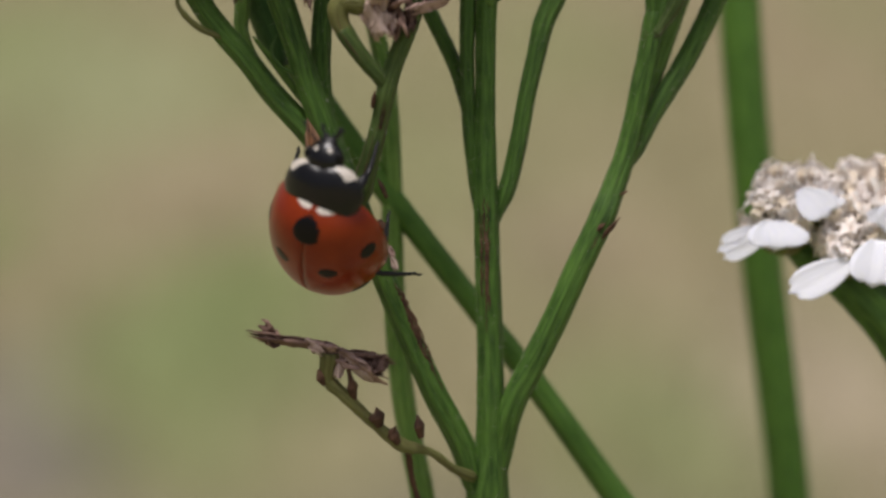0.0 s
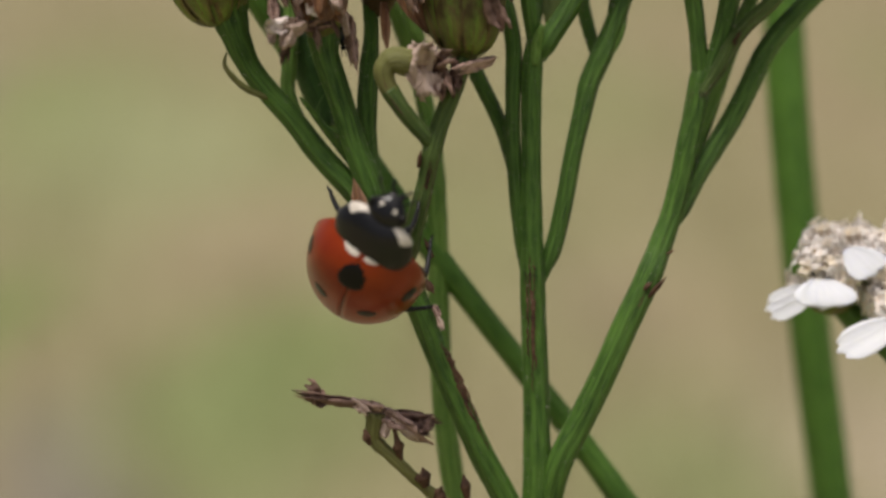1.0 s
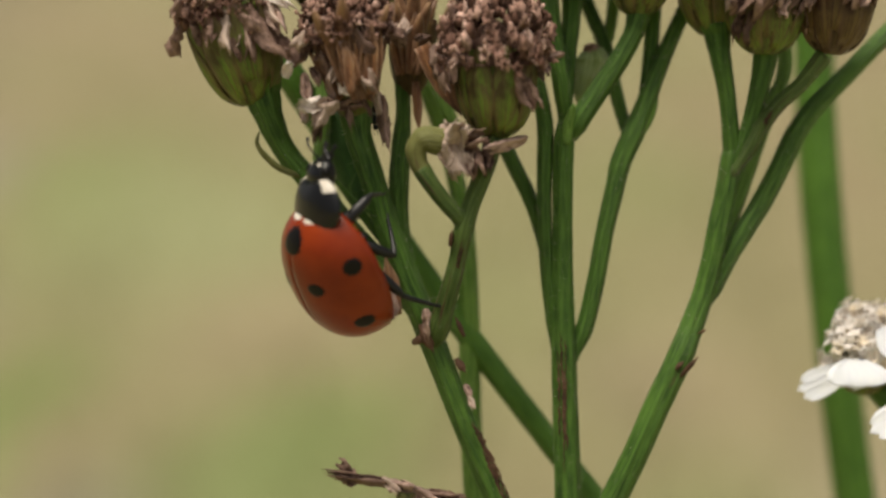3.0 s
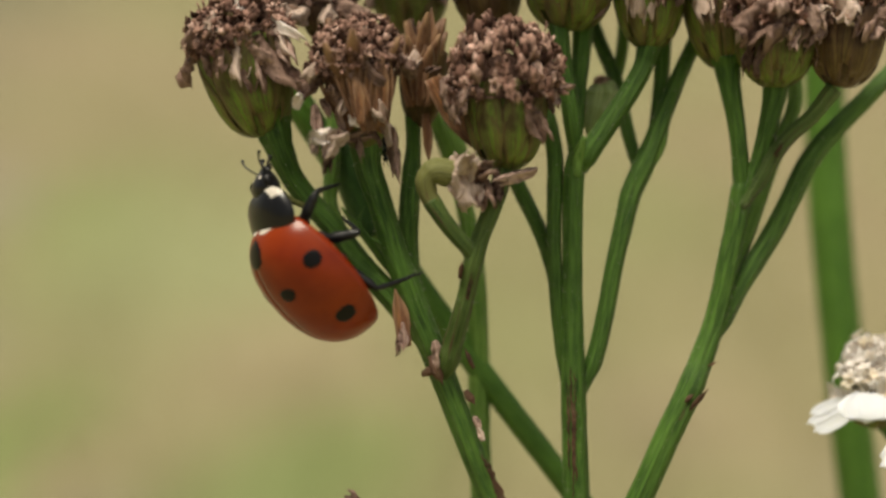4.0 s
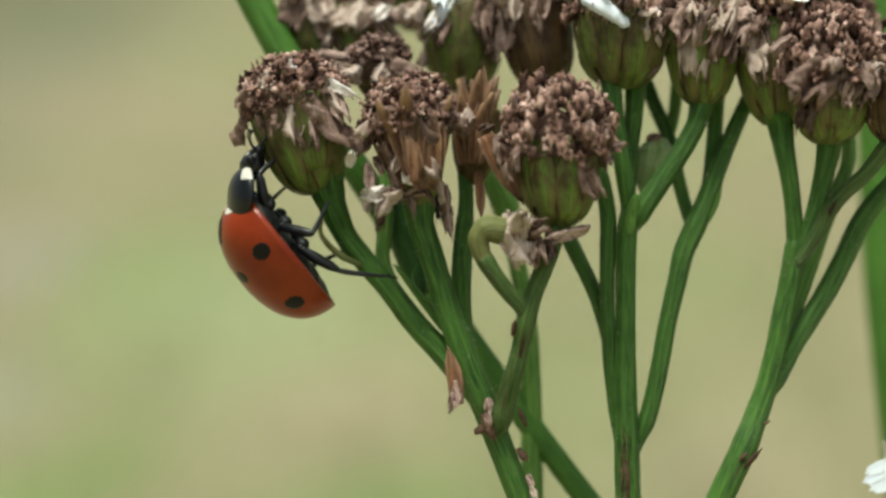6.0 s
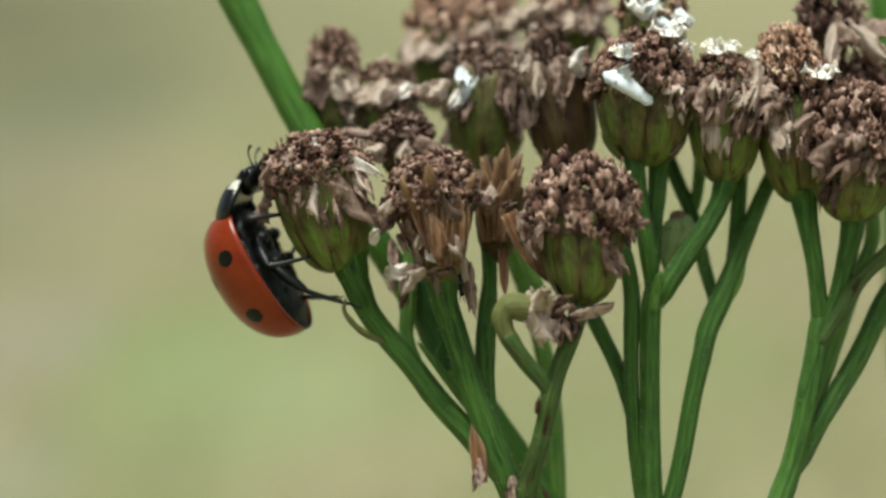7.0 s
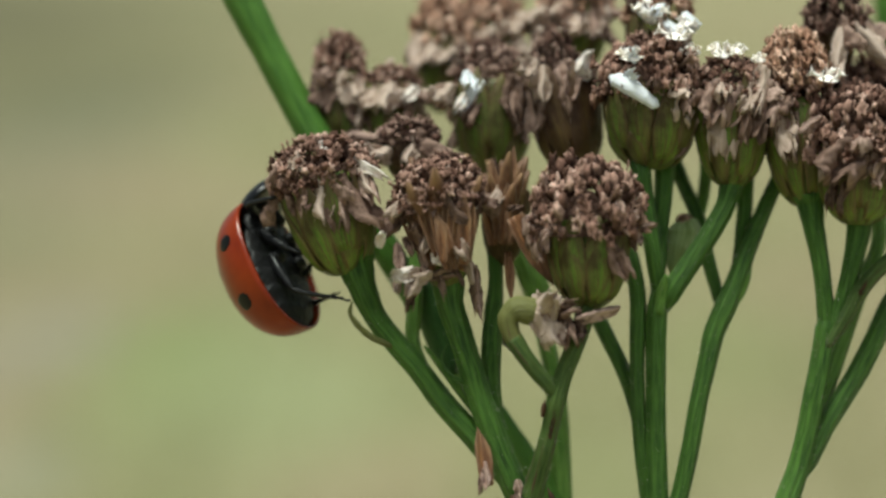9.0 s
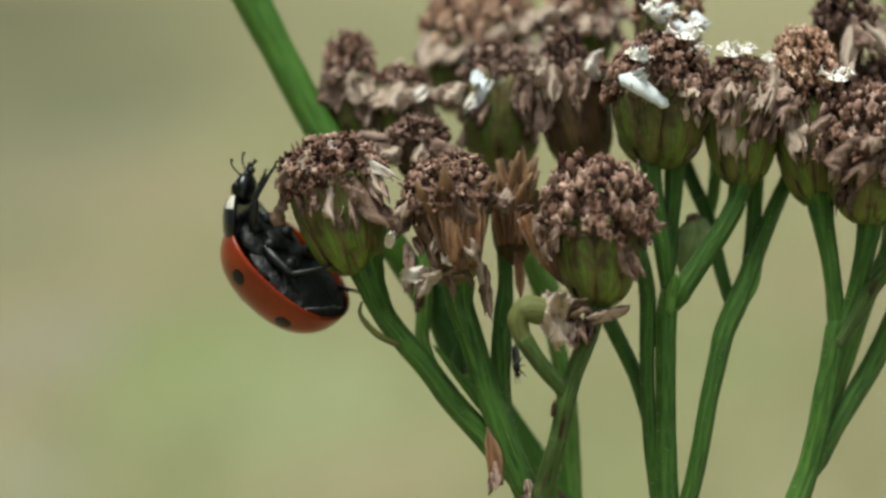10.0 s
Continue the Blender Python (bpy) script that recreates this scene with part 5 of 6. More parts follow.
    strand(plant, "twig", [(2.70, -11.02, -1.6), (2.62, -10.55, -1.8), (2.50, -9.94, -1.9), (2.39, -9.54, -1.9)], [0.10, 0.14, 0.08, 0.10], M_SCAR, "", 1.0, 11)
    for a, c, r in (((3.56, -11.87, -1.7), (3.44, -11.18, -1.9), 0.2), ((3.92, -12.28, -1.7), (4.10, -11.85, -1.9), 0.14), ((2.64, -10.76, -1.7), (2.58, -10.14, -1.9), 0.17), ((5.01, -12.29, -1.7), (4.86, -11.46, -1.9), 0.16), ((1.66, -10.35, -1.7), (1.41, -9.82, -1.9), 0.16), ((4.21, -12.48, -1.7), (3.91, -11.94, -1.9), 0.16), ((3.23, -11.53, -1.7), (3.55, -11.64, -1.9), 0.14)):
        strand(plant, "scale_leaf", [a, tuple((p + q) / 2 for p, q in zip(a, c)), c], [r * 0.9, r * 1.5, 0.05], M_SCAR, "", 0.6, 12)
    for k, (a, c, w, kind) in enumerate((
            ((1.67, -8.99, -1.8), (-0.57, -8.54, -2), 0.55, "dry"), ((0.20, -8.84, -1.9), (-0.61, -8.45, -2.1), 0.75, "dry"), ((1.18, -8.85, -1.8), (2.15, -9.09, -2), 0.7, "dry"), ((1.67, -9.15, -1.8), (2.93, -9.53, -2), 0.6, "dry"),
            ((2.45, -9.26, -1.8), (3.91, -9.45, -2), 0.65, "dry"), ((2.65, -9.56, -1.8), (3.91, -10.09, -2.1), 0.6, "dry"), ((3.72, -9.36, -1.9), (3.47, -10.08, -2.1), 0.6, "dry"), ((2.35, -9.44, -1.9), (3.42, -10.09, -2), 0.4, "pale"),
            ((0.99, -8.74, -1.8), (1.66, -9.16, -2), 0.4, "pale"), ((2.15, -9.54, -1.9), (2.24, -10.16, -2), 0.3, "pale"))):
        loose_petal(plant, a, c, w, kind, k)


build_dry_yarrow()


# ---------------------------------------------------------------- tall smooth stems behind
def build_back_stems():
    foot = ground_foot((16.78, -20.46, 7), 0.10, 0.02)
    s = thing("flower_stalk", spot_at(foot), "slanting smooth green flower stalk behind the yarrow", "stalk", "tall flower stalks")
    branch(s, [foot, (22.57, -28.15, 6), (12.73, -15.53, 3), (9.94, -11.58, 3), (6.81, -7.46, 3), (5.36, -5.56, 3), (2.38, -1.53, 3), (-1.36, 4.13, 3), (-4.83, 9.58, 3), (-6.42, 12.54, 3), (-7.52, 14.66, 3), (-8.29, 16.16, 3)],
           [1.1, 0.7, 0.511, 0.465, 0.441, 0.439, 0.477, 0.542, 0.607, 0.609, 0.673, 0.695], M_STEM_BACK, 0.02, 31, name="stem")
    foot = ground_foot((21.93, -18.87, 13), 0.02, 0.015)
    s = thing("flower_stalk", spot_at(foot), "thick upright green flower stalk standing behind the yarrow", "stalk", "tall flower stalks")
    branch(s, [foot, (23.08, -33.09, 13), (21.87, -17.69, 13), (20.47, -6.93, 13), (19.49, 3.55, 13), (19.29, 9.41, 13), (18.92, 16.10, 13), (18.52, 21.41, 13)],
           [1.5, 1.1, 0.88, 0.88, 0.86, 0.84, 0.84, 0.8], M_STEM_BACK, 0.02, 32, name="stem")


build_back_stems()


# ---------------------------------------------------------------- white yarrow beside it
def build_white_yarrow():
    low = (24.27, -11.43, 2)
    foot = ground_foot(low, 0.05, 0.02)
    plant = thing("white_yarrow", spot_at(foot), "yarrow in bloom with small white petals and cream florets", "plant")
    branch(plant, [foot, (30.02, -24.64, 1.5), low, (22.46, -8.66, 2.2), (20.77, -6.96, 2.4), (20.03, -6.12, 2.5)], [1.2, 0.9, 0.85, 0.80, 0.70, 0.45], M_STEM, seed=41, name="stem")
    branch(plant, [(23.07, -9.54, 2.4), (22.78, -7.04, 3), (22.48, -4.91, 3.2)], [0.5, 0.5, 0.45], M_STEM, seed=43)
    branch(plant, [(21.48, -7.80, 2.2), (20.07, -6.76, 2.6), (19.25, -5.92, 2.8)], [0.5, 0.5, 0.45], M_STEM, seed=42)
    f = lambda *a, **k: flower_head(plant, *a, cluster="cream", **k)

    def rays(head, rows):
        for k, (root, tip, wide) in enumerate(rows):
            loose_petal(head, root, tip, wide, "fresh", k)

    h = f((19.05, -6.25, 2.6), (-0.25, 1, -0.35), 2.0, 1.4, 2.1, seed=21, rise=1.2)
    rays(h, (((17.75, -5.14, 1.5), (16.41, -5.98, 1.2), 0.30), ((17.71, -5.38, 1.3), (16.35, -6.34, 1.1), 0.28), ((17.98, -4.92, 0.7), (17.78, -6.02, 0.4), 1.62), ((19.10, -3.86, 1.2), (19.72, -4.98, 0.8), 1.12), ((17.95, -5.55, 1.2), (16.60, -6.60, 1.0), 0.42)))
    crumbs(h, (18.05, -4.30, 1.3), 1.3, "cream", 0)
    crumbs(h, (18.40, -3.45, 1.7), 1.2, "cream", 1)
    h = f((21.31, -7.04, 1.8), (-0.22, 1, -0.40), 1.9, 1.4, 2.0, seed=22, rise=1.2)
    rays(h, (((20.85, -6.40, 0.2), (18.74, -7.83, -0.3), 0.85), ((21.74, -5.64, 0.1), (21.18, -7.30, -0.3), 1.50), ((21.47, -4.92, 0.8), (22.26, -4.49, 0.5), 0.45), ((22.62, -5.77, 0.4), (23.32, -7.21, 0.2), 1.3)))
    h = f((22.30, -5.85, 3), (0.0, 1, -0.3), 2.2, 1.6, 2.7, seed=23, rise=1.3)
    rays(h, (((20.84, -3.96, 1.6), (20.34, -4.48, 1.3), 0.6),))
    f((21.00, -5.95, 2.8), (-0.1, 1, -0.3), 1.8, 1.4, 2.0, seed=25, rise=1.3)
    h = f((19.60, -5.15, 3.2), (-0.1, 1, -0.3), 1.5, 1.2, 1.8, seed=26, rise=1.3)
    crumbs(h, (19.65, -3.75, 2.2), 1.5, "cream", 1)
    crumbs(h, (20.75, -3.85, 2.3), 1.5, "cream", 0)
    h = f((24.11, -6.36, 2.4), (0.2, 1, -0.3), 2.4, 1.8, 2.6, seed=24, rise=1.2)
    rays(h, (((23.15, -4.15, 0.8), (22.44, -5.57, 0.5), 1.1), ((24.00, -4.57, 0.8), (24.56, -6.00, 0.5), 1.0)))


build_white_yarrow()


# ---------------------------------------------------------------- ladybird
LONG, WIDE, HIGH = 5.23, 4.18, 2.11


def back_point(f, a, side, lift=0.0):
    """Wing case surface: f from tail (-1) to front (1), a from the seam (0) to the rim (90 degrees)."""
    s = math.copysign(abs(f) ** 1.0, f)
    round_off = math.sqrt(max(0.0, 1 - abs(s) ** (2.5 if s > 0 else 2.1)))
    w = WIDE / 2 * round_off ** 0.92 + 0.02
    h = HIGH * round_off ** 0.80 + 0.01
    y = LONG / 2 * s
    r = a
    x = side * math.sin(r) * w
    z = h * math.cos(r) ** 0.92 if math.cos(r) > 1e-6 else 0.0
    n = Vector((x / (w * w), y * 0.28 / 2.2, z / (h * h) + 1e-4)).normalized()
    q = Vector((x, y, z)) + n * lift
    return q


def wing_case_piece(side):
    rows, cols, verts, faces, uvs = 33, 19, [], [], []
    for r in range(rows):
        f = math.sin((r / (rows - 1) * 2 - 1) * math.pi / 2)
        for c in range(cols):
            a = (0.006 + 0.994 * c / (cols - 1)) * math.pi / 2 * 1.0
            q = back_point(f, a, side, 0)
            if c == cols - 1:
                q = q + Vector((side * 0.06, 0, -0.03)) * (1 - abs(f))
            verts.append(tuple(q))
            uvs.append((c / (cols - 1), r / (rows - 1)))
    n = len(verts)
    for r in range(rows):
        for c in range(cols):
            v = verts[r * cols + c]
            verts.append((v[0] * 0.94, v[1] * 0.97, v[2] * 0.93 - 0.02))
            uvs.append((c / (cols - 1), r / (rows - 1)))
    for r in range(rows - 1):
        for c in range(cols - 1):
            a = r * cols + c
            q = (a, a + 1, a + cols + 1, a + cols)
            faces.append(q if side > 0 else q[::-1])
            q = (n + a, n + a + cols, n + a + cols + 1, n + a + 1)
            faces.append(q if side > 0 else q[::-1])
        a = r * cols + cols - 1
        faces.append((a, n + a, n + a + cols, a + cols) if side > 0 else (a + cols, n + a + cols, n + a, a))
        a = r * cols
        faces.append((a + cols, n + a + cols, n + a, a) if side > 0 else (a, n + a, n + a + cols, a + cols))
    return Piece(verts, faces, uvs)


def shell_spot_piece(side, f0, a0, size_y, size_x, seed, lift=0.012):
    """A spot that lies on the wing case round (f0, a0); sizes in millimetres."""
    rnd = random.Random(seed)
    rings, n = 5, 22
    wob = [1 + 0.06 * math.sin(3 * k + seed) + rnd.uniform(-0.04, 0.04) for k in range(n)]
    verts, faces = [], []
    wide = (WIDE + HIGH) / 4
    for i in range(rings + 1):
        for k in range(n):
            b = 2 * math.pi * k / n
            s = i / rings * wob[k]
            df = math.sin(b) * s * size_y / 2 / (LONG / 2)
            da = math.cos(b) * s * size_x / 2 / wide
            a = a0 + da
            sd = side
            if a < 0:
                a, sd = -a, -side
            verts.append(tuple(back_point(max(-0.995, min(0.995, f0 + df)), min(a, 1.56), sd, lift if i < rings else -0.02)))
    for i in range(rings):
        for k in range(n):
            a, b = i * n + k, i * n + (k + 1) % n
            faces.append((a, b, b + n, a + n) if side < 0 else (a, a + n, b + n, b))
    return Piece(verts, faces, None)


def blob(center, size, n=14, m=9, shape=None):
    """An egg-like body; shape(x, y, z) may push its points about."""
    verts, faces = [], []
    for i in range(m + 1):
        t = math.pi * i / m
        for k in range(n):
            a = 2 * math.pi * k / n
            q = Vector((math.sin(t) * math.cos(a), math.cos(t), math.sin(t) * math.sin(a)))
            if shape:
                q = Vector(shape(q))
            verts.append((center[0] + q.x * size[0], center[1] + q.y * size[1], center[2] + q.z * size[2]))
    for i in range(m):
        for k in range(n):
            a, b = i * n + k, i * n + (k + 1) % n
            faces.append((a, b, b + n, a + n))
    return Piece(verts, faces, [(0, 0)] * len(verts))


def pronotum_shape(q):
    # a broad vaulted shield: rounded behind, hollowed in front for the head, its hind rim raised over the wing cases
    k = 1.0 / (abs(q.x) ** 2.7 + abs(q.y) ** 2.7 + 1e-9) ** (1 / 2.7) * math.hypot(q.x, q.y)
    k = 1 + (k - 1) * 0.75
    x, y = q.x * k, q.y * k
    x *= 1.0 - 0.20 * max(0.0, y + 0.1)
    y = y * (1 - 0.30 * (1 - min(1, abs(x))) ** 0.8) if y > 0 else y * (1.20 - 0.40 * x * x)
    z = q.z if q.z > 0 else q.z * 0.40
    return (x, y, z - 0.30 * q.x * q.x - 0.20 * y)


def head_shape(q):
    # broad between the eyes, narrowing to a blunt muzzle that points down and forward
    y = q.y
    w = 1.0 - 0.20 * max(0.0, y) ** 1.5
    z = q.z * (1 - 0.25 * max(0.0, y)) - 0.40 * max(0.0, y) ** 1.6
    return (q.x * w, y, z)


def patch_on(center, size, shape, u0, u1, t0, t1, lift):
    """A patch lying on a blob between the given angles."""
    n, m, verts, faces = 8, 7, [], []
    for layer in (lift, -0.03):
        for i in range(m):
            for k in range(n):
                t = t0 + (t1 - t0) * i / (m - 1)
                a = u0 + (u1 - u0) * k / (n - 1)
                q = Vector((math.sin(t) * math.cos(a), math.cos(t), math.sin(t) * math.sin(a)))
                q = Vector(shape(q)) if shape else q
                edge = i in (0, m - 1) or k in (0, n - 1)
                grow = 1 + (layer if not edge else layer * 0.3) / min(size)
                verts.append((center[0] + q.x * size[0] * grow, center[1] + q.y * size[1] * grow, center[2] + q.z * size[2] * grow))
    nn = n * m
    for i in range(m - 1):
        for k in range(n - 1):
            a = i * n + k
            faces.append((a, a + 1, a + n + 1, a + n))
            faces.append((nn + a, nn + a + n, nn + a + n + 1, nn + a + 1))
    return Piece(verts, faces, [(0, 0)] * len(verts))


def belly_shape(q):
    rib = 1.0
    if q.y < 0.30:
        t = ((q.y + 0.10 * q.x * q.x) * 3.4) % 1.0
        rib = 1 + 0.10 * (t - 0.5) - 0.06 * math.exp(-((t - 0.05) / 0.08) ** 2)
    rib *= 1 + 0.03 * noise.noise((q.x * 5, q.y * 5, q.z * 5))
    return (q.x * rib, q.y, q.z * rib if q.z < 0 else q.z * 0.5)


def basis(forward, back):
    y = Vector((forward[0], forward[2], forward[1])).normalized()
    z = Vector((back[0], back[2], back[1]))
    z = (z - y * z.dot(y)).normalized()
    return Matrix((y.cross(z), y, z)).transposed()


def body_pose(p, forward, back):
    """Pose in the world from the middle of its back's base, and the ways its head and its back point (right, up, away)."""
    m = (PLAN.to_3x3() @ basis(forward, back)).to_4x4()
    return Matrix.Translation(spot_at(p)) @ m


# seconds, place, way of the head, way of the back
BODY = [
    (0, (1.93, -4.85, -2.20), (-0.079, 0.593, -0.801), (-0.485, -0.725, -0.489)),
    (0.5, (1.09, -3.64, -2.20), (-0.281, 0.688, -0.669), (-0.482, -0.704, -0.522)),
    (1, (1.62, -3.91, -2.20), (0.060, 0.397, -0.916), (-0.474, -0.796, -0.376)),
    (1.5, (1.45, -3.65, -2.20), (-0.154, 0.602, -0.783), (-0.431, -0.754, -0.495)),
    (2, (0.93, -3.09, -2.20), (-0.272, 0.652, -0.708), (-0.512, -0.721, -0.467)),
    (2.5, (0.01, -1.43, -2.20), (-0.257, 0.812, -0.524), (-0.780, -0.494, -0.383)),
    (2.7, (-0.09, -1.43, -2.20), (-0.257, 0.812, -0.524), (-0.780, -0.494, -0.383)),
    (3.8, (-0.97, -0.56, -2.00), (-0.660, 0.715, -0.215), (-0.605, -0.670, -0.415)),
    (4, (-1.37, -0.44, -2.00), (-0.623, 0.747, -0.231), (-0.649, -0.659, -0.381)),
    (4.5, (-1.47, -0.25, -2.00), (-0.775, 0.611, -0.160), (-0.458, -0.718, -0.524)),
    (5, (-2.52, 0.69, -1.80), (-0.629, 0.662, -0.407), (-0.601, -0.746, -0.285)),
    (5.2, (-2.36, 0.73, -1.75), (-0.700, 0.600, -0.380), (-0.550, -0.780, -0.290)),
    (6.3, (-5.02, 3.01, -0.10), (-0.570, 0.760, -0.300), (-0.810, -0.580, 0.090)),
    (6.5, (-5.14, 3.23, 0.00), (-0.698, 0.647, -0.305), (-0.698, -0.711, 0.090)),
    (6.7, (-5.50, 3.10, 0.30), (-0.600, 0.750, -0.180), (-0.770, -0.600, 0.170)),
    (7, (-5.95, 4.50, 0.60), (-0.508, 0.860, -0.044), (-0.840, -0.483, 0.245)),
    (7.5, (-6.04, 4.76, 1.00), (-0.304, 0.941, 0.147), (-0.925, -0.328, 0.192)),
    (8, (-6.18, 5.22, 1.20), (-0.155, 0.968, 0.197), (-0.858, -0.201, 0.470)),
    (8.5, (-5.87, 4.90, 1.20), (-0.227, 0.965, 0.131), (-0.852, -0.262, 0.453)),
    (9, (-5.93, 4.67, 1.10), (-0.359, 0.880, 0.311), (-0.805, -0.461, 0.373)),
    (9.3, (-6.06, 5.00, 1.00), (-0.360, 0.910, 0.200), (-0.830, -0.400, 0.400)),
    (9.5, (-5.98, 4.57, 0.90), (-0.505, 0.858, 0.099), (-0.759, -0.496, 0.422)),
    (10, (-5.81, 4.64, 0.60), (-0.718, 0.695, -0.023), (-0.610, -0.614, 0.500)),
]
# seconds: nod and turn of the fore-body on the wing cases
NOD = [
    (0, -28.9, 3.9, 11),
    (0.5, -23.2, 0.3, 7.7),
    (1, -28.1, -7.5, 0),
    (1.5, -32.4, -0.7, 12),
    (2, -22.3, -0.7, 10.3),
    (2.5, -25, -7.2, 11.2),
    (4, -22.2, 5.1, 4.9),
    (4.5, -25.5, -2.1, 4),
    (5, -32.2, 2.3, 3),
    (6.5, -39.6, 3.2, 8.4),
    (7, -42.8, 5.8, 3.9),
    (7.5, -66, 18, 0),
    (8, -76, 26, 0),
    (8.5, -68, 24, 0),
    (9, -58, 24, 0),
    (9.3, -58, 22, 0),
    (9.5, -38, 7.4, 3.5),
    (10, -41.4, 8.9, -1.9),
]
HIPS = {"front": (0.62, 1.75, -0.25), "middle": (0.95, 0.95, -0.30), "hind": (0.95, -0.05, -0.30)}
THIGH = {"front": (1.20, 1.60), "middle": (1.35, 1.80), "hind": (1.50, 2.05)}
# seconds: where the six feet hold on
FEET = {
    ("front", 1): [(0, (3.99, -1.23, -1.40)), (0.5, (2.55, -0.67, -1.40)), (1, (3.61, -1.71, -1.40)), (1.5, (3.34, -0.55, -1.40)), (2, (1.25, -0.40, -1.40)), (2.5, (1.50, 0.72, -1.40)), (4, (-0.79, 2.51, -1.80)), (4.5, (-2.92, 3.92, -1.90)), (5, (-3.00, 3.84, -1.60)), (6.5, (-5.25, 6.74, -0.80)), (7.5, (-4.82, 5.77, -1.20)), (8.5, (-5.68, 7.31, -1.00)), (9, (-5.68, 6.99, -1.00)), (9.5, (-6.18, 7.86, -1.00)), (10, (-6.22, 8.19, -1.00))],
    ("middle", 1): [(0, (3.97, -4.38, -1.40)), (0.5, (3.77, -2.20, -1.40)), (1, (3.87, -3.19, -1.20)), (1.5, (3.74, -2.02, -1.40)), (2, (3.70, -2.09, -1.40)), (2.5, (1.88, -0.07, -1.40)), (4, (-0.64, 1.34, -1.80)), (4.5, (-0.84, 2.22, -1.70)), (5, (-0.60, 2.09, -1.50)), (6.5, (-4.14, 4.81, -1.20)), (7.5, (-4.23, 4.65, -1.00)), (8.5, (-3.69, 4.53, -1.00)), (9, (-3.92, 4.71, -1.00)), (10, (-3.97, 4.55, -1.00))],
    ("hind", 1): [(0, (5.06, -6.62, -1.20)), (0.5, (3.71, -4.64, -0.80)), (1, (4.08, -5.71, -0.60)), (1.5, (3.86, -4.78, -0.80)), (2, (3.87, -3.27, -1.00)), (2.5, (3.58, -3.77, -1.20)), (4, (2.04, -0.61, -1.70)), (4.5, (1.90, -0.81, -1.70)), (5, (1.50, -0.79, -1.60)), (6.5, (-1.23, 2.22, -0.80)), (7.5, (-3.31, 3.14, -0.80)), (8.5, (-3.22, 3.17, -0.50)), (9, (-3.35, 3.29, -0.50)), (10, (-3.95, 3.05, -0.50))],
    ("front", -1): [(0, (0.80, -2.15, -1.00)), (1, (0.00, -1.16, -1.00)), (1.5, (-0.42, -0.19, -1.00)), (2.5, (-0.42, 2.12, -0.50)), (4, (-3.42, 2.49, 0.40)), (4.5, (-4.32, 3.85, 0.60)), (5, (-4.91, 4.52, 0.60)), (6.5, (-6.06, 6.81, 0.60)), (7.5, (-5.76, 8.06, 0.60)), (9, (-5.91, 8.06, 0.60)), (10, (-6.76, 8.06, 0.60))],
    ("middle", -1): [(0, (2.26, -3.56, 0.30)), (1, (1.44, -2.44, 0.30)), (2.5, (0.57, 0.14, 0.30)), (4, (-0.82, 0.68, 0.60)), (4.5, (-1.51, 1.84, 0.60)), (5, (-2.59, 2.91, 0.60)), (6.5, (-5.37, 5.51, 0.80)), (7.5, (-4.54, 5.23, 0.80)), (9, (-4.59, 5.43, 0.80)), (10, (-4.94, 5.64, 0.80))],
    ("hind", -1): [(0, (3.25, -5.78, 0.30)), (1, (3.03, -4.86, 0.30)), (2.5, (1.55, -2.08, 0.30)), (4, (0.99, -0.93, 0.60)), (4.5, (0.51, -0.37, 0.60)), (5, (-0.77, 0.70, 0.60)), (6.5, (-3.14, 3.07, 0.80)), (7.5, (-3.72, 3.61, 0.80)), (9, (-3.77, 3.61, 0.80)), (10, (-3.31, 3.61, 0.80))],
}


def leg_pieces(thigh, shin):
    fem = joined([tube([(0, 0, 0), (thigh * 0.4, 0, 0.03), (thigh * 0.8, 0, 0), (thigh, 0, -0.02)], [0.15, 0.20, 0.17, 0.11], 10, 5), blob((0, 0, 0), (0.2, 0.16, 0.16), 10, 6)])
    tib = tube([(0, 0, 0), (shin * 0.12, 0, 0.02), (shin * 0.45, 0, 0.015), (shin * 0.68, 0, 0)], [0.09, 0.10, 0.085, 0.07], 9, 4)
    tar = joined([
        tube([(shin * 0.66, 0, 0), (shin * 0.76, 0, -0.02), (shin * 0.80, 0, -0.03)], [0.045, 0.075, 0.05], 8, 3),
        tube([(shin * 0.79, 0, -0.03), (shin * 0.87, 0, -0.04), (shin * 0.90, 0, -0.03)], [0.04, 0.07, 0.045], 8, 3),
        tube([(shin * 0.88, 0, -0.03), (shin * 0.97, 0, 0.0), (shin, 0.0, -0.06)], [0.035, 0.045, 0.02], 8, 3),
        tube([(shin * 0.96, 0, 0), (shin * 1.02, 0.05, -0.03), (shin * 1.03, 0.06, -0.08)], [0.02, 0.016, 0.006], 6, 3),
        tube([(shin * 0.96, 0, 0), (shin * 1.02, -0.05, -0.03), (shin * 1.03, -0.06, -0.08)], [0.02, 0.016, 0.006], 6, 3)])
    return fem, tib, tar


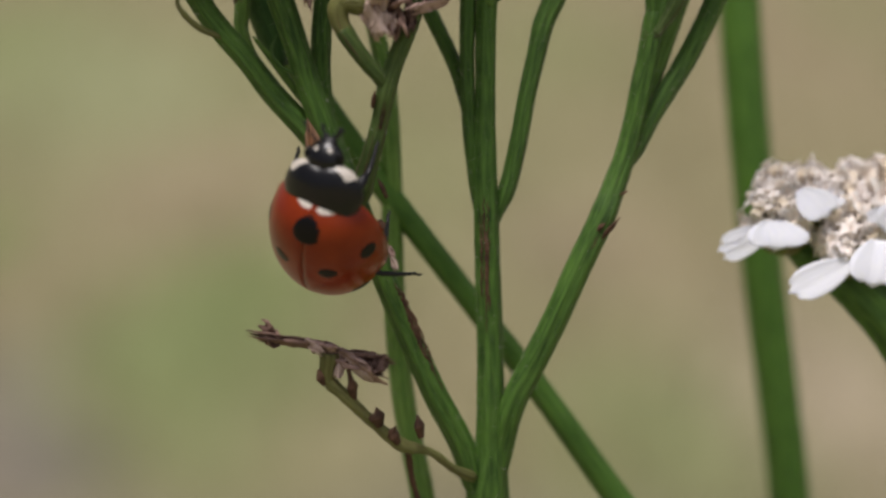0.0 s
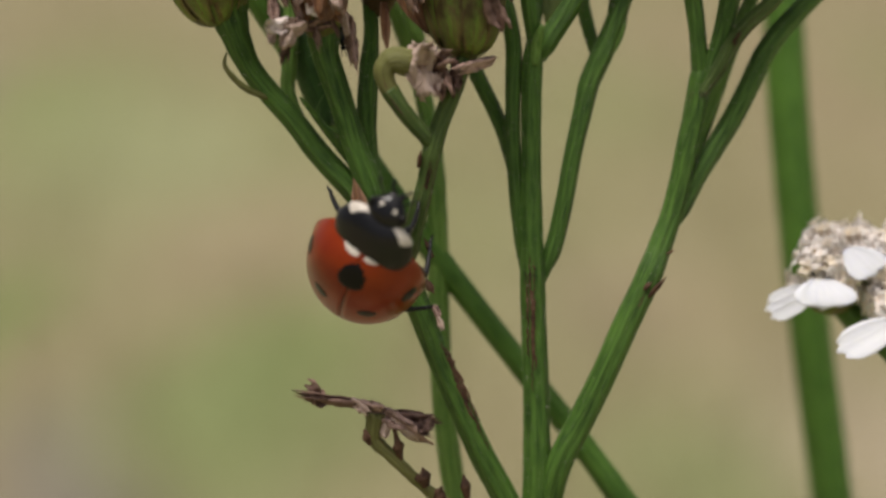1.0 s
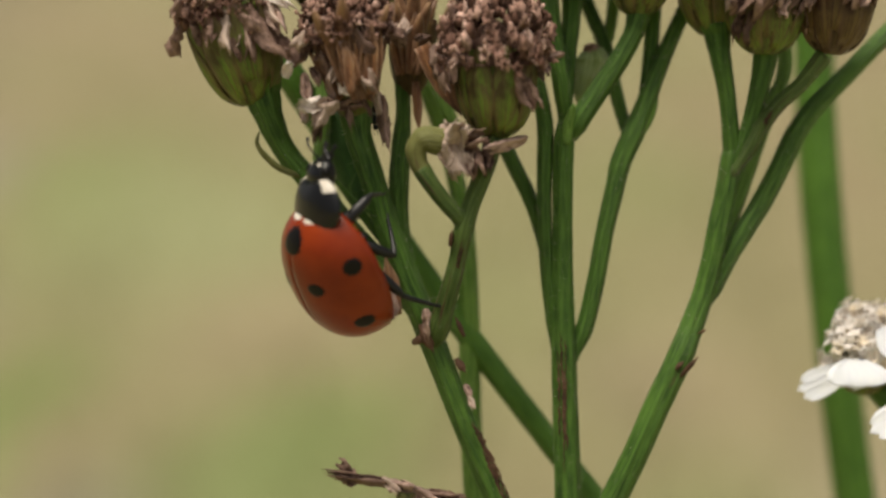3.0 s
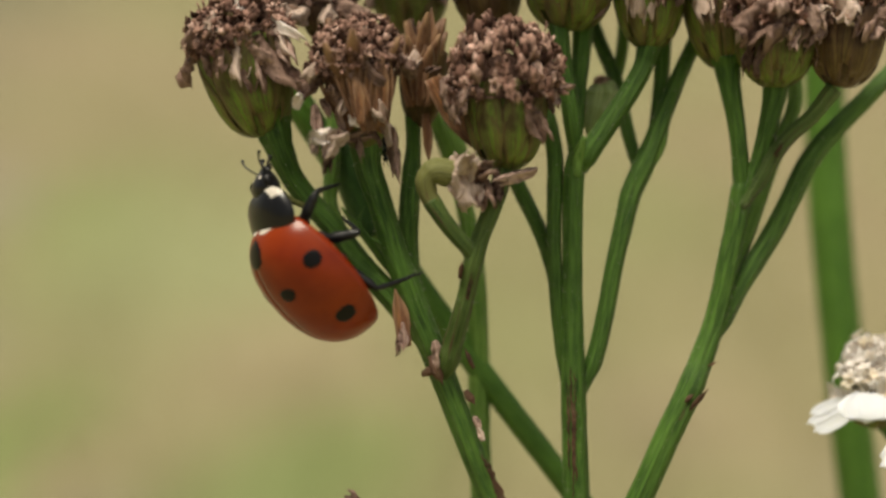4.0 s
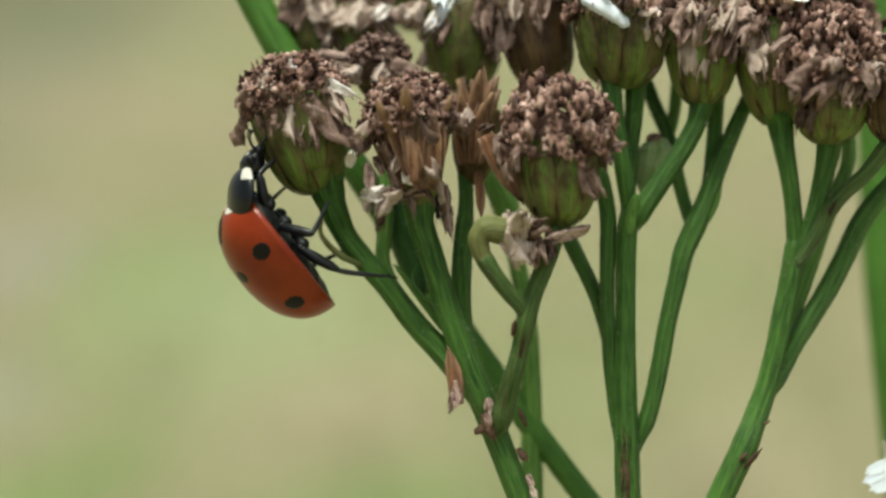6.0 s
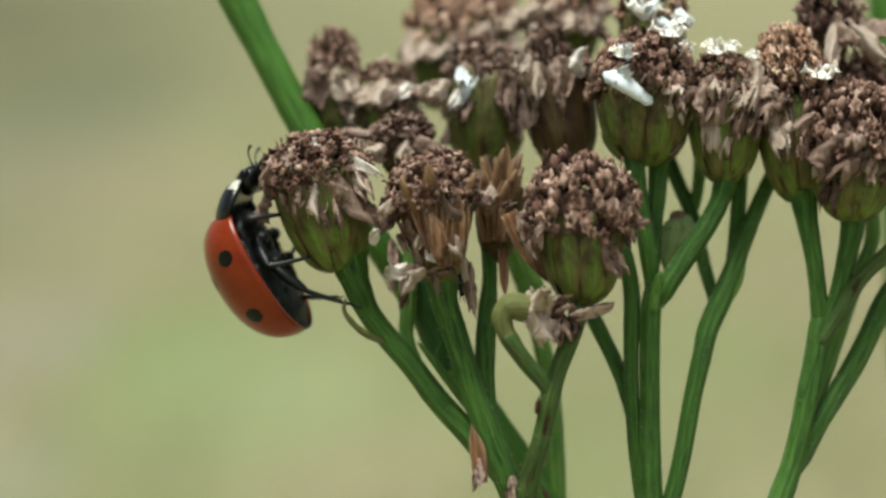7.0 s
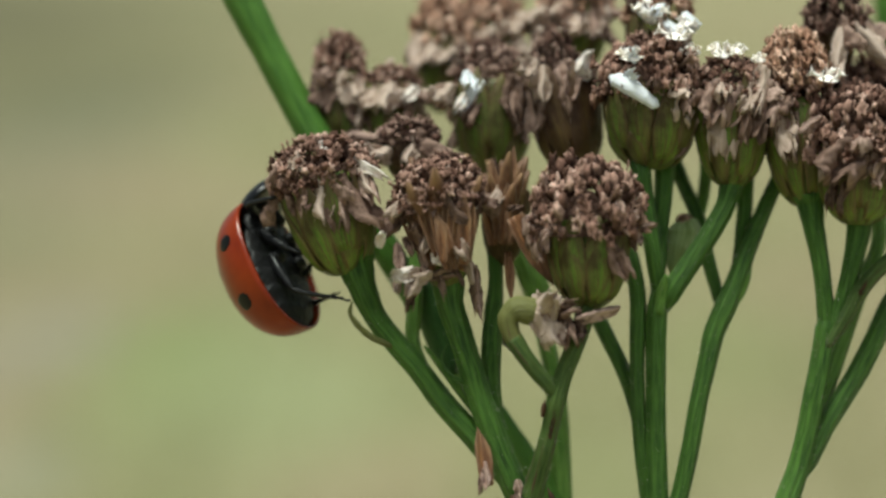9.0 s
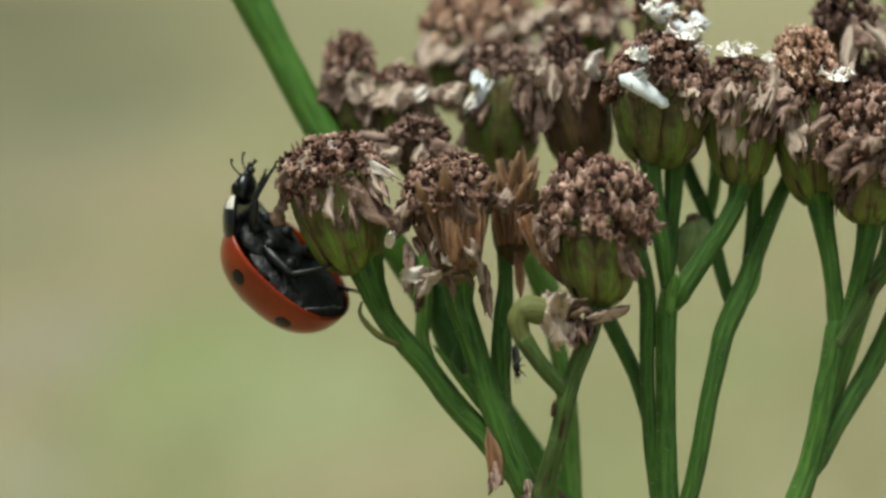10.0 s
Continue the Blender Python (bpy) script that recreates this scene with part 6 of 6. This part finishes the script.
def build_ladybird():
    t0, p0, f0, b0 = BODY[0]
    m = body_pose(p0, f0, b0)
    bug = thing("ladybird", None, "red seven-spot ladybird with black spots climbing the yarrow", "ladybird", turn=m)
    mk = lambda name, piece, mat: mesh_of(name, piece, mat, True, MM)
    for side in (1, -1):
        case = part("wing_case", mk("wing_case", wing_case_piece(side), M_RED), bug, m, "glossy red wing case")
        for k, (f, a, sy, sx) in enumerate(((0.363, 1.20, 0.66, 0.60), (0.159, 0.437, 0.56, 0.60), (-0.49, 1.03, 0.66, 0.72))):
            part("spot", mk("spot", shell_spot_piece(side, f, a, sy, sx, k + 3 * side), M_SPOT), case, m, "black spot")
        part("cream_patch", mk("cream_patch", shell_spot_piece(side, 0.945, 0.62, 0.16, 1.75, 9 + side, 0.014), M_CREAM), case, m, "cream patch at the front of the wing case")
        if side > 0:
            part("spot", mk("spot", shell_spot_piece(1, 0.755, 0.0, 0.86, 1.12, 5, 0.020), M_SPOT), case, m, "black spot across the seam")
    part("abdomen", mk("abdomen", blob((0, -0.34, 0.20), (1.76, 2.26, 0.48), 36, 60, belly_shape), M_BELLY), bug, m, "dull black ringed belly")
    part("thorax", mk("thorax", joined([blob((0, 1.35, 0.08), (1.25, 1.05, 0.50), 24, 16, belly_shape), blob((0, 0.95, -0.34), (0.45, 0.5, 0.14), 14, 9, belly_shape)] + [blob((HIPS[w][0] * 0.75 * sd, HIPS[w][1] + 0.02, HIPS[w][2] - 0.14), (0.34, 0.24, 0.24), 12, 8) for w in HIPS for sd in (1, -1)]), M_BELLY), bug, m, "black underside between the legs")
    # fore-body: turns on the front of the wing cases
    pivot = Matrix.Translation((0, 2.02 * MM, 0.30 * MM))
    fore = part("pronotum", mk("pronotum", blob((0, 0.58, 0.12), (1.50, 1.18, 0.58), 34, 22, pronotum_shape), M_BLACK), bug, m @ pivot, "black shield behind the head")
    fm = m @ pivot
    c, s = (0, 0.58, 0.12), (1.50, 1.18, 0.58)
    part("cream_patch", mk("cream_patch", patch_on(c, s, pronotum_shape, 0.0, 0.70, 0.48, 1.12, 0.012), M_CREAM), fore, fm, "cream corner patch")
    part("cream_patch", mk("cream_patch", patch_on(c, s, pronotum_shape, math.pi - 0.70, math.pi, 0.48, 1.12, 0.012), M_CREAM), fore, fm, "cream corner patch")
    hc, hs = (0, 1.55, -0.14), (0.70, 0.60, 0.46)
    part("head", mk("head", blob(hc, hs, 24, 16, head_shape), M_BLACK), fore, fm)
    part("muzzle", mk("muzzle", joined([blob((0, 2.06, -0.36), (0.34, 0.16, 0.17), 14, 8), blob((0.15, 2.16, -0.50), (0.10, 0.12, 0.10), 8, 6), blob((-0.15, 2.16, -0.50), (0.10, 0.12, 0.10), 8, 6)]), M_LEG), fore, fm)
    for sd in (1, -1):
        part("eye", mk("eye", blob((0.57 * sd, 1.66, -0.06), (0.17, 0.24, 0.20), 12, 8), M_SPOT), fore, fm, "black eye")
        a0 = math.pi / 2 - sd * 0.55
        part("face_spot", mk("face_spot", patch_on(hc, hs, head_shape, a0 - 0.15, a0 + 0.15, 0.80, 1.02, 0.008), M_CREAM), fore, fm, "cream spot on the face")
        part("antenna", mk("antenna", tube([(0.30 * sd, 2.05, -0.22), (0.48 * sd, 2.34, -0.06), (0.64 * sd, 2.58, -0.02), (0.72 * sd, 2.74, -0.08)], [0.035, 0.03, 0.035, 0.06], 8, 4), M_LEG), fore, fm)
        part("palp", mk("palp", tube([(0.16 * sd, 2.18, -0.42), (0.30 * sd, 2.38, -0.52), (0.34 * sd, 2.48, -0.62)], [0.05, 0.05, 0.09], 8, 4), M_LEG), fore, fm)
    legs = {}
    for which in ("front", "middle", "hind"):
        thigh, shin = THIGH[which]
        fem, tib, tar = leg_pieces(thigh, shin)
        for sd in (1, -1):
            leg = part("leg", mk("leg", fem, M_LEG), bug, m)
            # the foot moves with the shin, so it is part of the same mesh
            lower = part("shin", mk("shin", joined([tib, tar]), M_LEG), leg, m)
            legs[which, sd] = (leg, lower)
    return bug, fore, legs


LADYBIRD, FORE, LEGS = build_ladybird()


# ---------------------------------------------------------------- tiny black fly
def build_fly():
    m = Matrix.Translation(spot_at(FLY[0][1]))
    fly = thing("fly", None, "tiny slender black fly on the dry flower stalks", "insect", turn=m)
    mk = lambda name, piece, mat: mesh_of(name, piece, mat, True, 1.25 * MM)
    part("abdomen", mk("abdomen", tube([(0, -0.50, 0.0), (0, -0.40, 0.0), (0, -0.15, 0.01), (0, 0.02, 0)], [0.03, 0.10, 0.12, 0.09], 10, 4), M_LEG), fly, m)
    part("thorax", mk("thorax", blob((0, 0.14, 0.02), (0.11, 0.15, 0.11), 12, 8), M_BLACK), fly, m)
    part("head", mk("head", blob((0, 0.34, 0.0), (0.10, 0.07, 0.09), 12, 8), M_BLACK), fly, m)
    for sd in (1, -1):
        wing = sheet(9, 5, lambda u, v: (sd * (0.05 + 0.05 * v + (u - 0.5) * 0.16 * math.sin(math.pi * (0.1 + 0.85 * v))), 0.16 - 0.85 * v, 0.11 - 0.02 * v), 0.006)
        part("wing", mk("wing", wing, M_WING), fly, m, "clear smoky wing")
        part("antenna", mk("antenna", tube([(0.03 * sd, 0.38, 0.02), (0.07 * sd, 0.48, 0.04), (0.06 * sd, 0.58, 0.0)], [0.015, 0.013, 0.008], 6, 3), M_LEG), fly, m)
        for y, r in ((0.20, 0.18), (0.10, 0.0), (0.02, -0.2)):
            part("leg", mk("leg", tube([(0.05 * sd, y, -0.05), (0.12 * sd, y + r * 0.5, -0.05), (0.15 * sd, y + r, -0.15), (0.16 * sd, y + r * 1.3, -0.22)], [0.02, 0.018, 0.013, 0.008], 6, 3), M_LEG), fly, m)
    return fly


# seconds, place, way of its head
FLY = [
    (0.0, (0.80, 3.86, -0.3), (0.1, -1, 0)), (7.0, (0.80, 3.86, -0.3), (0.1, -1, 0)), (7.5, (0.88, 3.19, -1.9), (0.1, -1, 0)), (8.2, (1.07, 2.74, -0.9), (0.5, -0.8, 0.3)),
    (8.8, (1.91, 2.20, 1.1), (0.8, -0.5, 0.1)), (9.5, (2.29, 1.52, 0.3), (0.3, -0.95, 0)), (9.8, (2.27, 1.36, 0.2), (0.25, -0.97, 0)), (10.0, (2.21, 1.13, 0.2), (0.08, -1, 0)),
]
FLY_BODY = build_fly()


def leg_poses(which, sd, body, foot):
    """Poses of thigh (on the body) and shin (on the thigh) that bring the foot to its hold."""
    hip = Vector(HIPS[which]) * MM
    hip.x *= sd
    a, b = (q * MM for q in THIGH[which])
    goal = body.inverted() @ spot_at(foot) - hip
    reach = min(max(goal.length, abs(a - b) + 0.0003), (a + b) * 0.985)
    x = goal.normalized()
    pole = Vector((0.55 * sd, {"front": 0.35, "middle": 0.0, "hind": -0.45}[which], 0.75))
    z = (pole - x * pole.dot(x)).normalized()
    ca = (a * a + reach * reach - b * b) / (2 * a * reach)
    ang = math.acos(max(-1, min(1, ca)))
    thigh_x = x * math.cos(ang) + z * math.sin(ang)
    thigh_z = z * math.cos(ang) - x * math.sin(ang)
    knee = thigh_x * a
    shin_x = (x * reach - knee).normalized()
    up = Matrix((thigh_x, thigh_z.cross(thigh_x), thigh_z)).transposed().to_4x4()
    local = up.to_3x3().inverted() @ shin_x
    bend = math.degrees(math.atan2(local.z, local.x))
    return Matrix.Translation(hip) @ up, pose(a, 0, 0, 0, -bend, 0)


def body_at(t):
    rows = BODY
    for a, b in zip(rows, rows[1:]):
        if t <= b[0]:
            k = (t - a[0]) / (b[0] - a[0])
            return body_pose(*[Vector(p).lerp(Vector(q), k) for p, q in zip(a[1:], b[1:])])
    return body_pose(*rows[-1][1:])


def foot_at(rows, t):
    for (t0, p), (t1, q) in zip(rows, rows[1:]):
        if t <= t1:
            return tuple(Vector(p).lerp(Vector(q), (t - t0) / (t1 - t0)))
    return rows[-1][1]


def motions():
    walk(FLY_BODY, [(t, body_pose(p, f, (-0.6, 0.1, -0.8))) for t, p, f in FLY])
    walk(LADYBIRD, [(t, body_pose(p, f, b)) for t, p, f, b in BODY])
    # bent far down, the shield slips forward under the rim of the wing cases
    walk(FORE, [(t, pose(0, (2.02 + 0.15 * max(0, -nod - 45) / 31) * MM, (0.30 - 0.50 * max(0, -nod - 45) / 31) * MM, nod, lean, turn)) for t, nod, lean, turn in NOD])
    for key, rows in FEET.items():
        leg, shin = LEGS[key]
        times = sorted({t for t, _ in rows} | {row[0] for row in BODY})
        poses = [(t, *leg_poses(*key, body_at(t), foot_at(rows, t))) for t in times]
        walk(leg, [(t, a) for t, a, _ in poses])
        walk(shin, [(t, b) for t, _, b in poses])


motions()
